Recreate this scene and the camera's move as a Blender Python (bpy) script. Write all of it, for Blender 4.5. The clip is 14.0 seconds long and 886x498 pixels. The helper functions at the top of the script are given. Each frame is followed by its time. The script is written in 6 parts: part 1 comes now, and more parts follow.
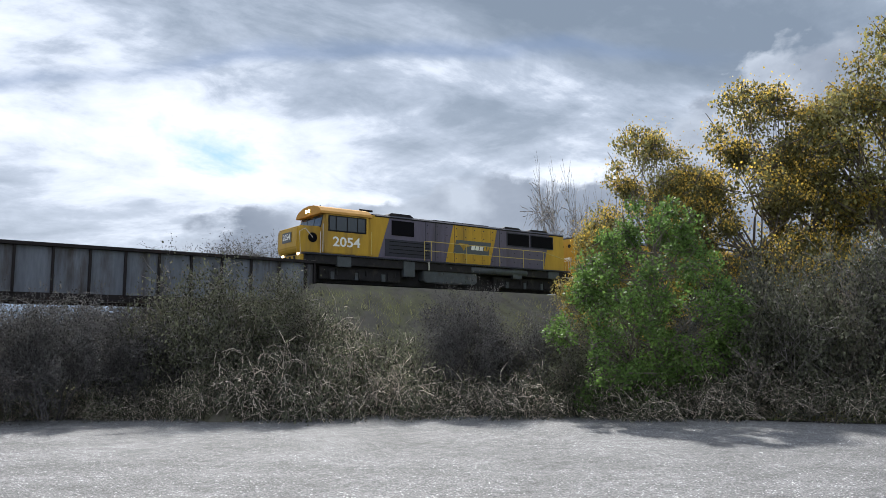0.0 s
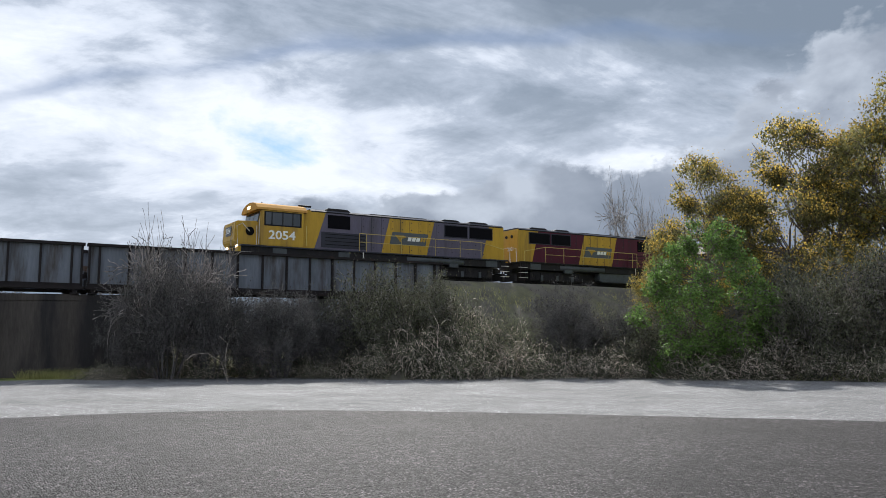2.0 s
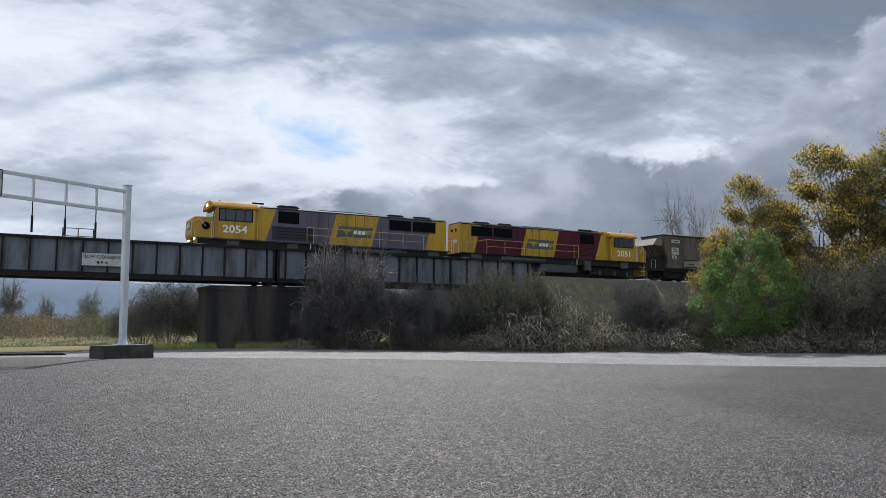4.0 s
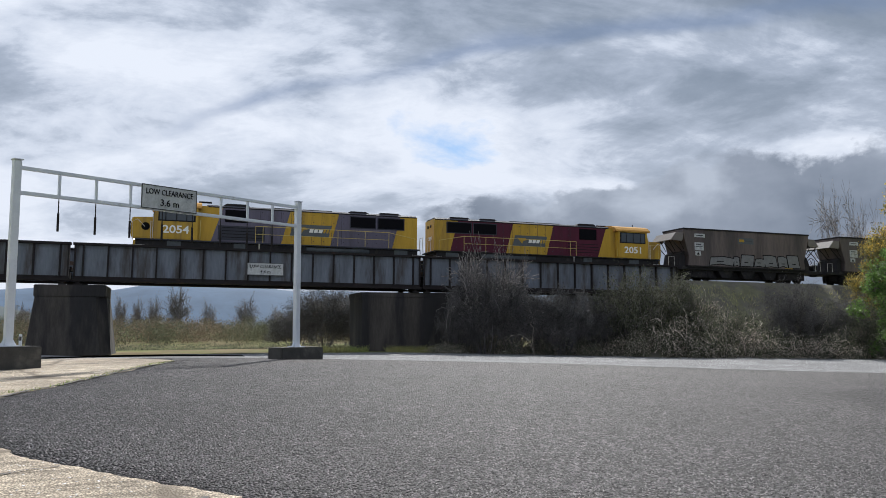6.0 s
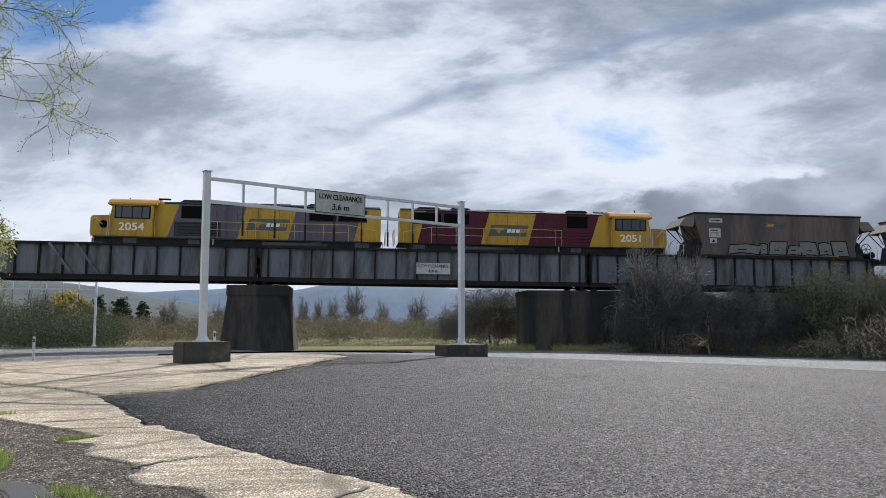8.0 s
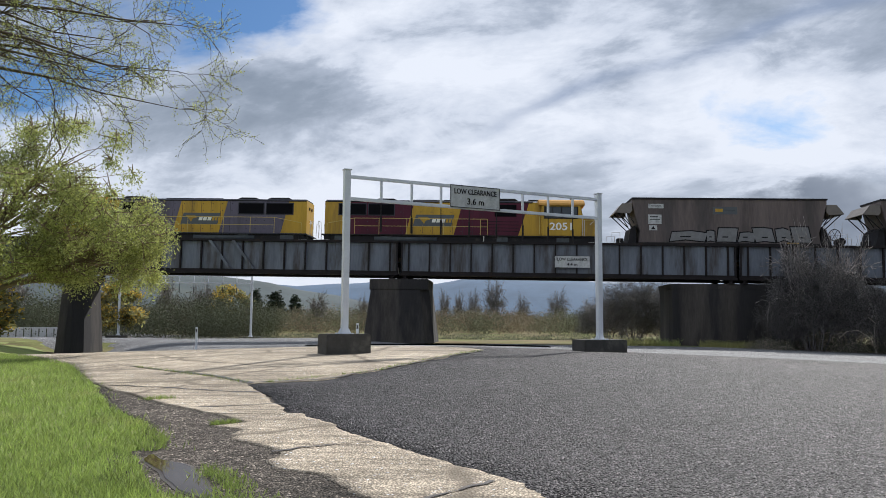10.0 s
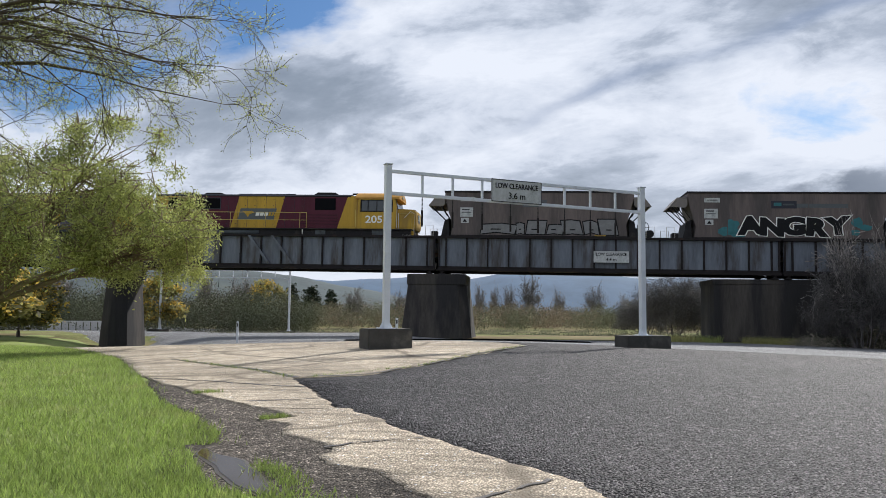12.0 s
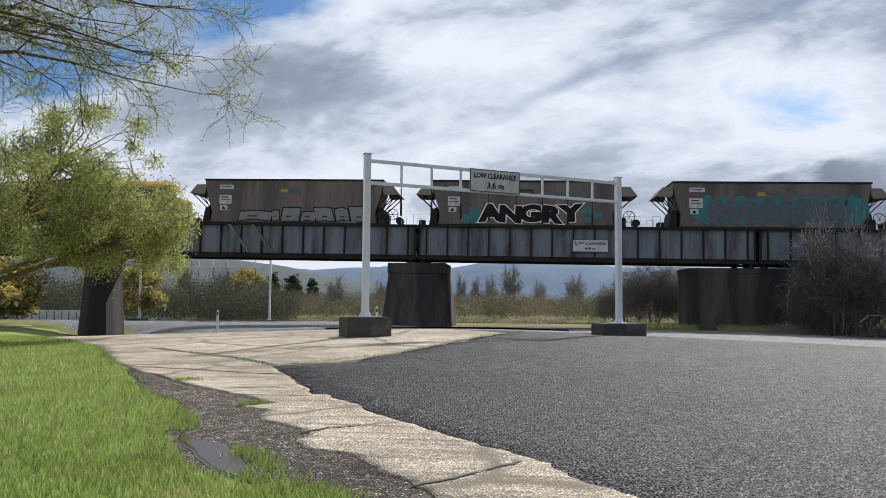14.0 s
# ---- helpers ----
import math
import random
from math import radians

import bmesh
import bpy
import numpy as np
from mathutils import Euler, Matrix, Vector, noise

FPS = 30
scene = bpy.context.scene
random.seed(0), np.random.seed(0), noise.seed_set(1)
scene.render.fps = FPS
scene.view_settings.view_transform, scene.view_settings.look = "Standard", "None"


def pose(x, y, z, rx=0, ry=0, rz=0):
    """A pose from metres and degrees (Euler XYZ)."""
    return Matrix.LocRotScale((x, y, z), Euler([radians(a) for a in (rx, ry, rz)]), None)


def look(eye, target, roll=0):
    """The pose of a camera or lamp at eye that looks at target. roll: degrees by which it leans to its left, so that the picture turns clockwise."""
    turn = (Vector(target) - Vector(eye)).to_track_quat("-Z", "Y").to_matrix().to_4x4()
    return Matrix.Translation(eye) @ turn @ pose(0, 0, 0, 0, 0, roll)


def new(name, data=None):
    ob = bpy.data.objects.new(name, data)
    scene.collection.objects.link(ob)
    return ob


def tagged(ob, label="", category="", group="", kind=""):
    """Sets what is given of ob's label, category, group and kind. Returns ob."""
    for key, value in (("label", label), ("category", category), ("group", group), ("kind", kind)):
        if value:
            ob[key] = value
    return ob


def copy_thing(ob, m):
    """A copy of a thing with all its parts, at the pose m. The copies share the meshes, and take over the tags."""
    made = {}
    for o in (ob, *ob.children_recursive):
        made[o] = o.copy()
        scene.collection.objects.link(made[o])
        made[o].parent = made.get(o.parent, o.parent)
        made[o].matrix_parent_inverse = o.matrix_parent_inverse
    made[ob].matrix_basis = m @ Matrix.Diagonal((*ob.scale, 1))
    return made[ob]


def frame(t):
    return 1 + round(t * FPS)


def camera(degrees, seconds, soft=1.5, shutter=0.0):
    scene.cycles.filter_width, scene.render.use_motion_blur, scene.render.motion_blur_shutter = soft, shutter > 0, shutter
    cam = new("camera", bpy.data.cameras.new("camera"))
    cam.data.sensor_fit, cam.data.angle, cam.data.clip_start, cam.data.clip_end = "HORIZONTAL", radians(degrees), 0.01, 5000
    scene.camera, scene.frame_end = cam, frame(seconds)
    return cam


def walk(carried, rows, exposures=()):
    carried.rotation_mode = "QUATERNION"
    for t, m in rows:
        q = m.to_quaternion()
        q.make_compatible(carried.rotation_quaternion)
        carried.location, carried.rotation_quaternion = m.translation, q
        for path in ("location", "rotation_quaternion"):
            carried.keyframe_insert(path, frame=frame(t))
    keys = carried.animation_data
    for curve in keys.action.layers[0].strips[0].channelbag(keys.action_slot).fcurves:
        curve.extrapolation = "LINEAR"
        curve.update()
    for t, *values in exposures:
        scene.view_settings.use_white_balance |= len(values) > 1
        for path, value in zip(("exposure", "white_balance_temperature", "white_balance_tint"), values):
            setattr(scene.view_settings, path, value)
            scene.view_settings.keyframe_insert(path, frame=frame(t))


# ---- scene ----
FOV = 59.67
cam = camera(FOV, 14.0, 0.8)
PATH = [
    (0, pose(18.179, 15.917, 2.298, 96.583, 0.656, -35.118)),
    (0.5, pose(15.253, 13.209, 2.312, 96.151, 0.568, -34.001)),
    (1, pose(12.973, 11.436, 2.140, 96.087, 0.587, -33.187)),
    (1.5, pose(11.462, 10.028, 2.097, 95.933, 0.549, -32.024)),
    (2, pose(10.064, 8.718, 2.052, 95.822, 0.576, -30.914)),
    (2.5, pose(7.924, 6.891, 1.942, 95.656, 0.322, -30.112)),
    (3.1, pose(4.789, 4.153, 1.804, 95.596, 0.307, -29.280)),
    (3.8, pose(1.296, 1.137, 1.647, 95.301, 0.298, -28.376)),
    (5, pose(-0.050, 0.050, 1.600, 95.432, 0.289, -23.905)),
    (5.5, pose(-0.094, -0.013, 1.592, 95.607, 0.168, -20.987)),
    (6, pose(-0.102, -0.033, 1.588, 95.721, 0.259, -17.978)),
    (6.5, pose(-0.179, -0.057, 1.593, 95.833, 0.097, -14.968)),
    (7, pose(-0.006, -0.090, 1.582, 95.814, 0.063, -11.699)),
    (7.5, pose(0.000, -0.127, 1.589, 95.707, -0.008, -8.671)),
    (8, pose(0.054, -0.071, 1.589, 95.616, 0.071, -5.550)),
    (8.5, pose(0.153, -0.053, 1.591, 95.503, -0.092, -2.495)),
    (9, pose(0.215, -0.066, 1.602, 95.370, -0.197, 0.344)),
    (11.5, pose(0.134, 0.012, 1.589, 94.843, -0.478, 7.650)),
    (12, pose(0.006, 0.049, 1.595, 94.739, -0.537, 7.378)),
    (12.5, pose(0.106, 0.007, 1.594, 94.547, -0.614, 7.300)),
    (13, pose(0.038, -0.047, 1.568, 94.377, -0.427, 6.692)),
    (13.5, pose(-0.051, 0.005, 1.621, 94.091, -0.424, 6.168)),
    (14, pose(0.113, -0.150, 1.588, 93.920, -0.450, 6.033)),
]
walk(cam, PATH, [(0, 0.48, 6080, 10), (2.5, 0.30, 6120, 10), (5, 0.12, 6020, 10.5), (14, 0.14, 6080, 11)])

# ---------------------------------------------------------------- light
world = bpy.data.worlds.new("cloudy_sky")
scene.world = world
world.use_nodes = True
SUN_AZ, SUN_EL = 26.0, 42.0          # degrees to the right of the bridge's normal, degrees up


def build_world():
    nt = world.node_tree
    N, L = nt.nodes, nt.links
    N.clear()
    out = N.new("ShaderNodeOutputWorld")
    bg = N.new("ShaderNodeBackground")
    sky = N.new("ShaderNodeTexSky")
    sky.sky_type = "NISHITA"
    sky.sun_disc = False
    sky.sun_elevation = radians(SUN_EL)
    sky.sun_rotation = radians(SUN_AZ)
    tc = N.new("ShaderNodeTexCoord")
    sep = N.new("ShaderNodeSeparateXYZ")
    L.new(tc.outputs["Generated"], sep.inputs[0])

    def math_node(op, a, b=None, c=None):
        n = N.new("ShaderNodeMath")
        n.operation = op
        for i, v in enumerate((a, b, c)):
            if v is None:
                continue
            if isinstance(v, (int, float)):
                n.inputs[i].default_value = v
            else:
                L.new(v, n.inputs[i])
        return n.outputs[0]

    def ramp(fac, stops):
        r = N.new("ShaderNodeValToRGB")
        e = r.color_ramp.elements
        while len(e) < len(stops):
            e.new(0.5)
        for el, (p, c) in zip(e, stops):
            el.position = p
            el.color = (c, c, c, 1) if isinstance(c, (int, float)) else (*c, 1)
        L.new(fac, r.inputs[0])
        return r.outputs[0]

    def noise_tex(vec, scale, detail, rough, distort=0.0, lac=2.0):
        n = N.new("ShaderNodeTexNoise")
        n.inputs["Scale"].default_value = scale
        n.inputs["Detail"].default_value = detail
        n.inputs["Roughness"].default_value = rough
        n.inputs["Distortion"].default_value = distort
        n.inputs["Lacunarity"].default_value = lac
        L.new(vec, n.inputs["Vector"])
        return n.outputs["Fac"]

    # cloud layer on a gently domed deck overhead
    zz = math_node("ADD", math_node("MAXIMUM", sep.outputs[2], 0.0), 0.34)
    u = math_node("DIVIDE", sep.outputs[0], zz)
    v = math_node("DIVIDE", sep.outputs[1], zz)
    cmb = N.new("ShaderNodeCombineXYZ")
    L.new(math_node("ADD", u, math_node("MULTIPLY", v, 0.30)), cmb.inputs[0])
    L.new(math_node("MULTIPLY", v, 1.25), cmb.inputs[1])
    cmb.inputs[2].default_value = SKY_SEED
    deck = cmb.outputs[0]
    big = noise_tex(deck, 0.85, 2.0, 0.45, 0.0)
    mid = noise_tex(deck, 1.7, 11.0, 0.60, 0.30)
    fine = noise_tex(deck, 5.2, 9.0, 0.62, 0.5)
    cover = math_node("ADD", math_node("MULTIPLY", big, 0.55), math_node("MULTIPLY", mid, 0.45))
    # the clouds thin out round one clear part of the sky, high in the west
    way = N.new("ShaderNodeVectorMath")
    way.operation = "DOT_PRODUCT"
    L.new(tc.outputs["Generated"], way.inputs[0])
    a, e = radians(-33), radians(28)
    way.inputs[1].default_value = (math.sin(a) * math.cos(e), math.cos(a) * math.cos(e), math.sin(e))
    clear = ramp(way.outputs["Value"], [(0.925, 0.0), (0.975, 1.0)])
    # a long thin lane between two cloud sheets
    wander = math_node("MULTIPLY", math_node("SUBTRACT", noise_tex(deck, 3.2, 5.0, 0.55), 0.5), 0.15)
    across = math_node("ADD", math_node("MULTIPLY", math_node("ADD", math_node("MULTIPLY_ADD", u, 0.70, -1.62), v), 0.82), wander)
    lane = ramp(math_node("ABSOLUTE", across), [(0.008, 1.0), (0.038, 0.0)])
    ends = ramp(math_node("ABSOLUTE", math_node("SUBTRACT", u, 0.56)), [(0.45, 1.0), (0.66, 0.0)])
    lane = math_node("MULTIPLY", math_node("MULTIPLY", lane, ends), ramp(noise_tex(deck, 1.9, 3.0, 0.5), [(0.36, 0.45), (0.52, 1.0)]))
    mask = ramp(math_node("SUBTRACT", math_node("ADD", math_node("MULTIPLY_ADD", ramp(sep.outputs[2], [(0.10, 1.0), (0.26, 0.0)]), 0.10, 0.09), cover), math_node("MULTIPLY", clear, 0.235)), [(0.415, 0.0), (0.475, 1.0)])
    # thickness of the cloud gives its grey underside
    thick = math_node("ADD", math_node("MULTIPLY", big, 0.32), math_node("ADD", math_node("MULTIPLY", mid, 0.50), math_node("MULTIPLY", fine, 0.18)))
    thick = math_node("ADD", thick, math_node("MULTIPLY", math_node("MAXIMUM", sep.outputs[0], -0.5), 0.075))
    tone = ramp(thick, [(0.44, (0.97, 0.99, 1.03)), (0.495, (0.76, 0.80, 0.87)), (0.53, (0.50, 0.55, 0.63)), (0.58, (0.335, 0.385, 0.455)), (0.66, (0.235, 0.282, 0.345))])
    # a bright rim near the horizon
    low = ramp(sep.outputs[2], [(0.06, 1.0), (0.30, 0.0)])
    lift = N.new("ShaderNodeMix")
    lift.data_type = "RGBA"
    L.new(math_node("MULTIPLY", low, 0.30), lift.inputs[0])
    L.new(tone, lift.inputs[6])
    lift.inputs[7].default_value = (0.86, 0.885, 0.92, 1)
    blue = N.new("ShaderNodeMix")
    blue.data_type = "RGBA"
    blue.blend_type = "MULTIPLY"
    blue.inputs[0].default_value = 1.0
    L.new(sky.outputs[0], blue.inputs[6])
    blue.inputs[7].default_value = (SKY_BLUE * 0.68, SKY_BLUE * 0.97, SKY_BLUE * 1.25, 1)
    mix = N.new("ShaderNodeMix")
    mix.data_type = "RGBA"
    L.new(mask, mix.inputs[0])
    L.new(blue.outputs[2], mix.inputs[6])
    part_lane = N.new("ShaderNodeMix")
    part_lane.data_type = "RGBA"
    L.new(math_node("MULTIPLY", lane, 0.62), part_lane.inputs[0])
    L.new(lift.outputs[2], part_lane.inputs[6])
    part_lane.inputs[7].default_value = (0.21, 0.29, 0.45, 1)
    L.new(part_lane.outputs[2], mix.inputs[7])
    # a billowing grey cumulus bank low in the east
    stretch = N.new("ShaderNodeCombineXYZ")
    L.new(sep.outputs[0], stretch.inputs[0])
    L.new(sep.outputs[1], stretch.inputs[1])
    L.new(math_node("MULTIPLY", sep.outputs[2], 1.7), stretch.inputs[2])
    puff = noise_tex(stretch.outputs[0], 4.2, 12.0, 0.56, 0.1)
    inner = noise_tex(stretch.outputs[0], 6.5, 8.0, 0.5, 0.2)
    rise = math_node("SUBTRACT", math_node("MULTIPLY_ADD", sep.outputs[0], 0.33, 0.005), sep.outputs[2])
    depth = math_node("ADD", rise, math_node("MULTIPLY", math_node("SUBTRACT", puff, 0.5), 0.42))
    body = ramp(math_node("ADD", depth, 0.5), [(0.50, 0.0), (0.518, 1.0)])
    shade = math_node("ADD", math_node("MULTIPLY", depth, 1.5), math_node("MULTIPLY", math_node("SUBTRACT", inner, 0.5), 1.3))
    grey = ramp(math_node("ADD", shade, 0.4), [(0.30, (0.56, 0.60, 0.66)), (0.48, (0.36, 0.395, 0.455)), (0.72, (0.25, 0.285, 0.34)), (0.95, (0.38, 0.42, 0.48))])
    pile = N.new("ShaderNodeMix")
    pile.data_type = "RGBA"
    L.new(body, pile.inputs[0])
    L.new(mix.outputs[2], pile.inputs[6])
    L.new(grey, pile.inputs[7])
    L.new(pile.outputs[2], bg.inputs[0])
    bg.inputs[1].default_value = SKY_POWER
    L.new(bg.outputs[0], out.inputs[0])


SKY_SEED, SKY_BLUE, SKY_POWER = 3.7, 0.080, 0.81
build_world()
sun = new("sun", bpy.data.lights.new("sun", "SUN"))
sun.data.energy, sun.data.angle, sun.data.color = 5.0, radians(1.5), (1.0, 0.94, 0.84)
_a, _e = radians(SUN_AZ), radians(SUN_EL)
SUN_WAY = Vector((math.sin(_a) * math.cos(_e), math.cos(_a) * math.cos(_e), math.sin(_e)))
sun.matrix_world = look(SUN_WAY * 60, (0, 0, 0))


# ---------------------------------------------------------------- materials
def material(name, color, rough=0.7, metal=0.0, vary=0.25, scale=4.0, fine=60.0, bump=0.2, second=None, second_at=0.62, spec=0.5,
             streak=False, island=0.0, translucent=0.0):
    """A surface with variation at two scales, a second tone in patches and fine relief. Scales are in 1/m."""
    m = bpy.data.materials.new(name)
    m.use_nodes = True
    nt = m.node_tree
    N, L = nt.nodes, nt.links
    b = N["Principled BSDF"]
    tc = N.new("ShaderNodeTexCoord")
    mp = N.new("ShaderNodeMapping")
    L.new(tc.outputs["Object"], mp.inputs[0])
    if streak:
        mp.inputs["Scale"].default_value = (1, 1, 0.16)

    def tex(sc, det):
        n = N.new("ShaderNodeTexNoise")
        n.inputs["Scale"].default_value, n.inputs["Detail"].default_value, n.inputs["Roughness"].default_value = sc, det, 0.62
        L.new(mp.outputs[0], n.inputs["Vector"])
        return n.outputs["Fac"]

    n1, n2 = tex(scale, 6), tex(fine, 4)
    add = N.new("ShaderNodeMath")
    add.operation = "MULTIPLY_ADD"
    L.new(n2, add.inputs[0])
    add.inputs[1].default_value = 0.5
    L.new(n1, add.inputs[2])
    r = N.new("ShaderNodeMapRange")
    r.inputs[1].default_value, r.inputs[2].default_value = 0.45, 1.05
    r.inputs[3].default_value, r.inputs[4].default_value = 1 - vary, 1 + vary
    L.new(add.outputs[0], r.inputs[0])
    base = N.new("ShaderNodeMix")
    base.data_type = "RGBA"
    base.inputs[6].default_value = (*color, 1)
    base.inputs[7].default_value = (*(second or color), 1)
    if second:
        rr = N.new("ShaderNodeMapRange")
        rr.inputs[1].default_value, rr.inputs[2].default_value = second_at - 0.06, second_at + 0.06
        n3 = tex(scale * 0.55, 7)
        L.new(n3, rr.inputs[0])
        L.new(rr.outputs[0], base.inputs[0])
    else:
        base.inputs[0].default_value = 0
    val = r.outputs[0]
    if island:
        geo = N.new("ShaderNodeNewGeometry")
        ir = N.new("ShaderNodeMapRange")
        ir.inputs[3].default_value, ir.inputs[4].default_value = 1 - island, 1 + island
        L.new(geo.outputs["Random Per Island"], ir.inputs[0])
        mu = N.new("ShaderNodeMath")
        mu.operation = "MULTIPLY"
        L.new(val, mu.inputs[0])
        L.new(ir.outputs[0], mu.inputs[1])
        val = mu.outputs[0]
        info = N.new("ShaderNodeObjectInfo")
        orr = N.new("ShaderNodeMapRange")
        orr.inputs[3].default_value, orr.inputs[4].default_value = 0.72, 1.28
        L.new(info.outputs["Random"], orr.inputs[0])
        mo = N.new("ShaderNodeMath")
        mo.operation = "MULTIPLY"
        L.new(val, mo.inputs[0])
        L.new(orr.outputs[0], mo.inputs[1])
        val = mo.outputs[0]
    mul = N.new("ShaderNodeMix")
    mul.data_type, mul.blend_type = "RGBA", "MULTIPLY"
    mul.inputs[0].default_value = 1
    L.new(base.outputs[2], mul.inputs[6])
    L.new(val, mul.inputs[7])
    L.new(mul.outputs[2], b.inputs["Base Color"])
    b.inputs["Roughness"].default_value, b.inputs["Metallic"].default_value = rough, metal
    b.inputs["Specular IOR Level"].default_value = spec
    if bump:
        bp = N.new("ShaderNodeBump")
        bp.inputs["Strength"].default_value, bp.inputs["Distance"].default_value = bump, 0.02
        L.new(add.outputs[0], bp.inputs["Height"])
        L.new(bp.outputs[0], b.inputs["Normal"])
    if translucent:
        tr = N.new("ShaderNodeBsdfTranslucent")
        L.new(mul.outputs[2], tr.inputs[0])
        ms = N.new("ShaderNodeMixShader")
        ms.inputs[0].default_value = translucent
        L.new(b.outputs[0], ms.inputs[1])
        L.new(tr.outputs[0], ms.inputs[2])
        L.new(ms.outputs[0], N["Material Output"].inputs[0])
    return m


M = {}
M["grass"] = material("lawn_grass", (0.19, 0.235, 0.055), 0.9, vary=0.35, scale=0.7, fine=25, bump=0.6, second=(0.25, 0.25, 0.09))
M["blade"] = material("grass_blade", (0.235, 0.305, 0.078), 0.6, vary=0.3, scale=1.2, bump=0, island=0.45, second=(0.32, 0.33, 0.125), translucent=0.5)
M["dry_grass"] = material("verge_grass", (0.33, 0.32, 0.13), 0.85, vary=0.3, scale=1.2, bump=0, island=0.4, second=(0.20, 0.27, 0.07), translucent=0.4)
M["pier"] = material("stained_concrete", (0.066, 0.057, 0.051), 0.9, vary=0.5, scale=0.9, fine=16, bump=0.5, second=(0.018, 0.017, 0.018), second_at=0.48, streak=True)
M["block"] = material("dark_concrete_block", (0.055, 0.052, 0.047), 0.9, vary=0.4, scale=3, fine=30, bump=0.6, second=(0.10, 0.095, 0.08))
M["girder"] = material("weathered_grey_steel_paint", (0.118, 0.134, 0.166), 0.6, vary=0.45, scale=1.8, fine=9, bump=0.25, second=(0.045, 0.038, 0.038), second_at=0.56, streak=True)
M["flange"] = material("rusty_dark_steel", (0.017, 0.014, 0.015), 0.8, vary=0.4, scale=2, fine=20, bump=0.3, second=(0.045, 0.027, 0.021), second_at=0.64, spec=0.25)
M["rail"] = material("rail_steel", (0.12, 0.085, 0.07), 0.4, 0.8, vary=0.2)
M["sleeper"] = material("sleeper_timber", (0.09, 0.075, 0.06), 0.9, vary=0.3)
M["ballast"] = material("ballast_earth", (0.10, 0.092, 0.075), 0.95, vary=0.45, scale=1.1, fine=20, bump=1.0, second=(0.115, 0.112, 0.066), second_at=0.52)
M["white"] = material("white_painted_steel", (0.62, 0.65, 0.70), 0.5, vary=0.12, scale=3, fine=30, bump=0.1, second=(0.42, 0.43, 0.45), second_at=0.68)
M["sign"] = material("weathered_sign_white", (0.46, 0.47, 0.47), 0.55, vary=0.3, scale=5, fine=30, bump=0.05, second=(0.30, 0.31, 0.31), second_at=0.6)
M["black"] = material("sign_black", (0.010, 0.010, 0.012), 0.75, vary=0.1, bump=0, spec=0.2)
M["signframe"] = material("sign_frame", (0.05, 0.05, 0.055), 0.6, vary=0.2, bump=0)
M["yellow"] = material("locomotive_yellow", (0.45, 0.275, 0.028), 0.5, vary=0.2, scale=1.6, fine=14, bump=0.06, second=(0.28, 0.175, 0.035), second_at=0.58, streak=True, spec=0.3)
M["cabroof"] = material("faded_roof_orange", (0.46, 0.25, 0.065), 0.85, vary=0.2, scale=2, bump=0.05, spec=0.12)
M["lgrey"] = material("locomotive_purple_grey", (0.108, 0.096, 0.138), 0.5, vary=0.24, scale=1.5, fine=14, bump=0.06, second=(0.075, 0.067, 0.088), second_at=0.6, streak=True, spec=0.3)
M["dgrey"] = material("locomotive_dark_grey", (0.030, 0.031, 0.045), 0.55, vary=0.2, scale=1.8, bump=0.06, spec=0.3)
M["maroon"] = material("locomotive_maroon", (0.075, 0.011, 0.028), 0.5, vary=0.25, scale=1.5, fine=14, bump=0.06, second=(0.050, 0.011, 0.020), streak=True, spec=0.22)
M["plate"] = material("logo_plate_grey", (0.075, 0.085, 0.095), 0.5, vary=0.1, bump=0)
M["under"] = material("grimy_running_gear", (0.017, 0.016, 0.018), 0.8, vary=0.4, scale=3, fine=20, bump=0.2, second=(0.042, 0.037, 0.033), spec=0.3)
M["tank"] = material("grimy_tank_grey", (0.055, 0.064, 0.072), 0.6, vary=0.35, scale=3, bump=0.1, second=(0.035, 0.035, 0.036))
M["grille"] = material("black_grille", (0.006, 0.006, 0.008), 0.95, vary=0.2, bump=0.1, spec=0.08)
M["handrail"] = material("yellow_handrail", (0.50, 0.38, 0.10), 0.5, vary=0.15, bump=0)
M["palerail"] = material("pale_handrail", (0.55, 0.52, 0.48), 0.5, vary=0.15, bump=0)
M["number"] = material("number_white", (0.78, 0.78, 0.74), 0.5, vary=0.06, bump=0)
M["wagon"] = material("hopper_grey_brown", (0.118, 0.091, 0.085), 0.62, vary=0.42, scale=1.1, fine=10, bump=0.12, second=(0.058, 0.047, 0.046), second_at=0.56, streak=True)
M["canopy"] = material("hopper_canopy_grey", (0.17, 0.15, 0.135), 0.6, vary=0.25, scale=2, bump=0.1)
M["teal"] = material("spray_paint_teal", (0.020, 0.135, 0.155), 0.5, vary=0.35, scale=3, bump=0)
M["silver"] = material("spray_paint_silver", (0.17, 0.17, 0.175), 0.5, vary=0.3, scale=3, bump=0)
M["inkblue"] = material("spray_paint_slate", (0.065, 0.075, 0.095), 0.5, vary=0.3, scale=3, bump=0)
M["bark"] = material("grey_bark", (0.12, 0.10, 0.085), 0.9, vary=0.35, scale=6, fine=40, bump=0.5)
M["twig"] = material("grey_brown_twigs", (0.205, 0.185, 0.175), 0.85, vary=0.3, scale=1.5, bump=0, island=0.65)
M["cane"] = material("pale_bramble_canes", (0.44, 0.38, 0.32), 0.75, vary=0.3, scale=1.5, bump=0, island=0.85)
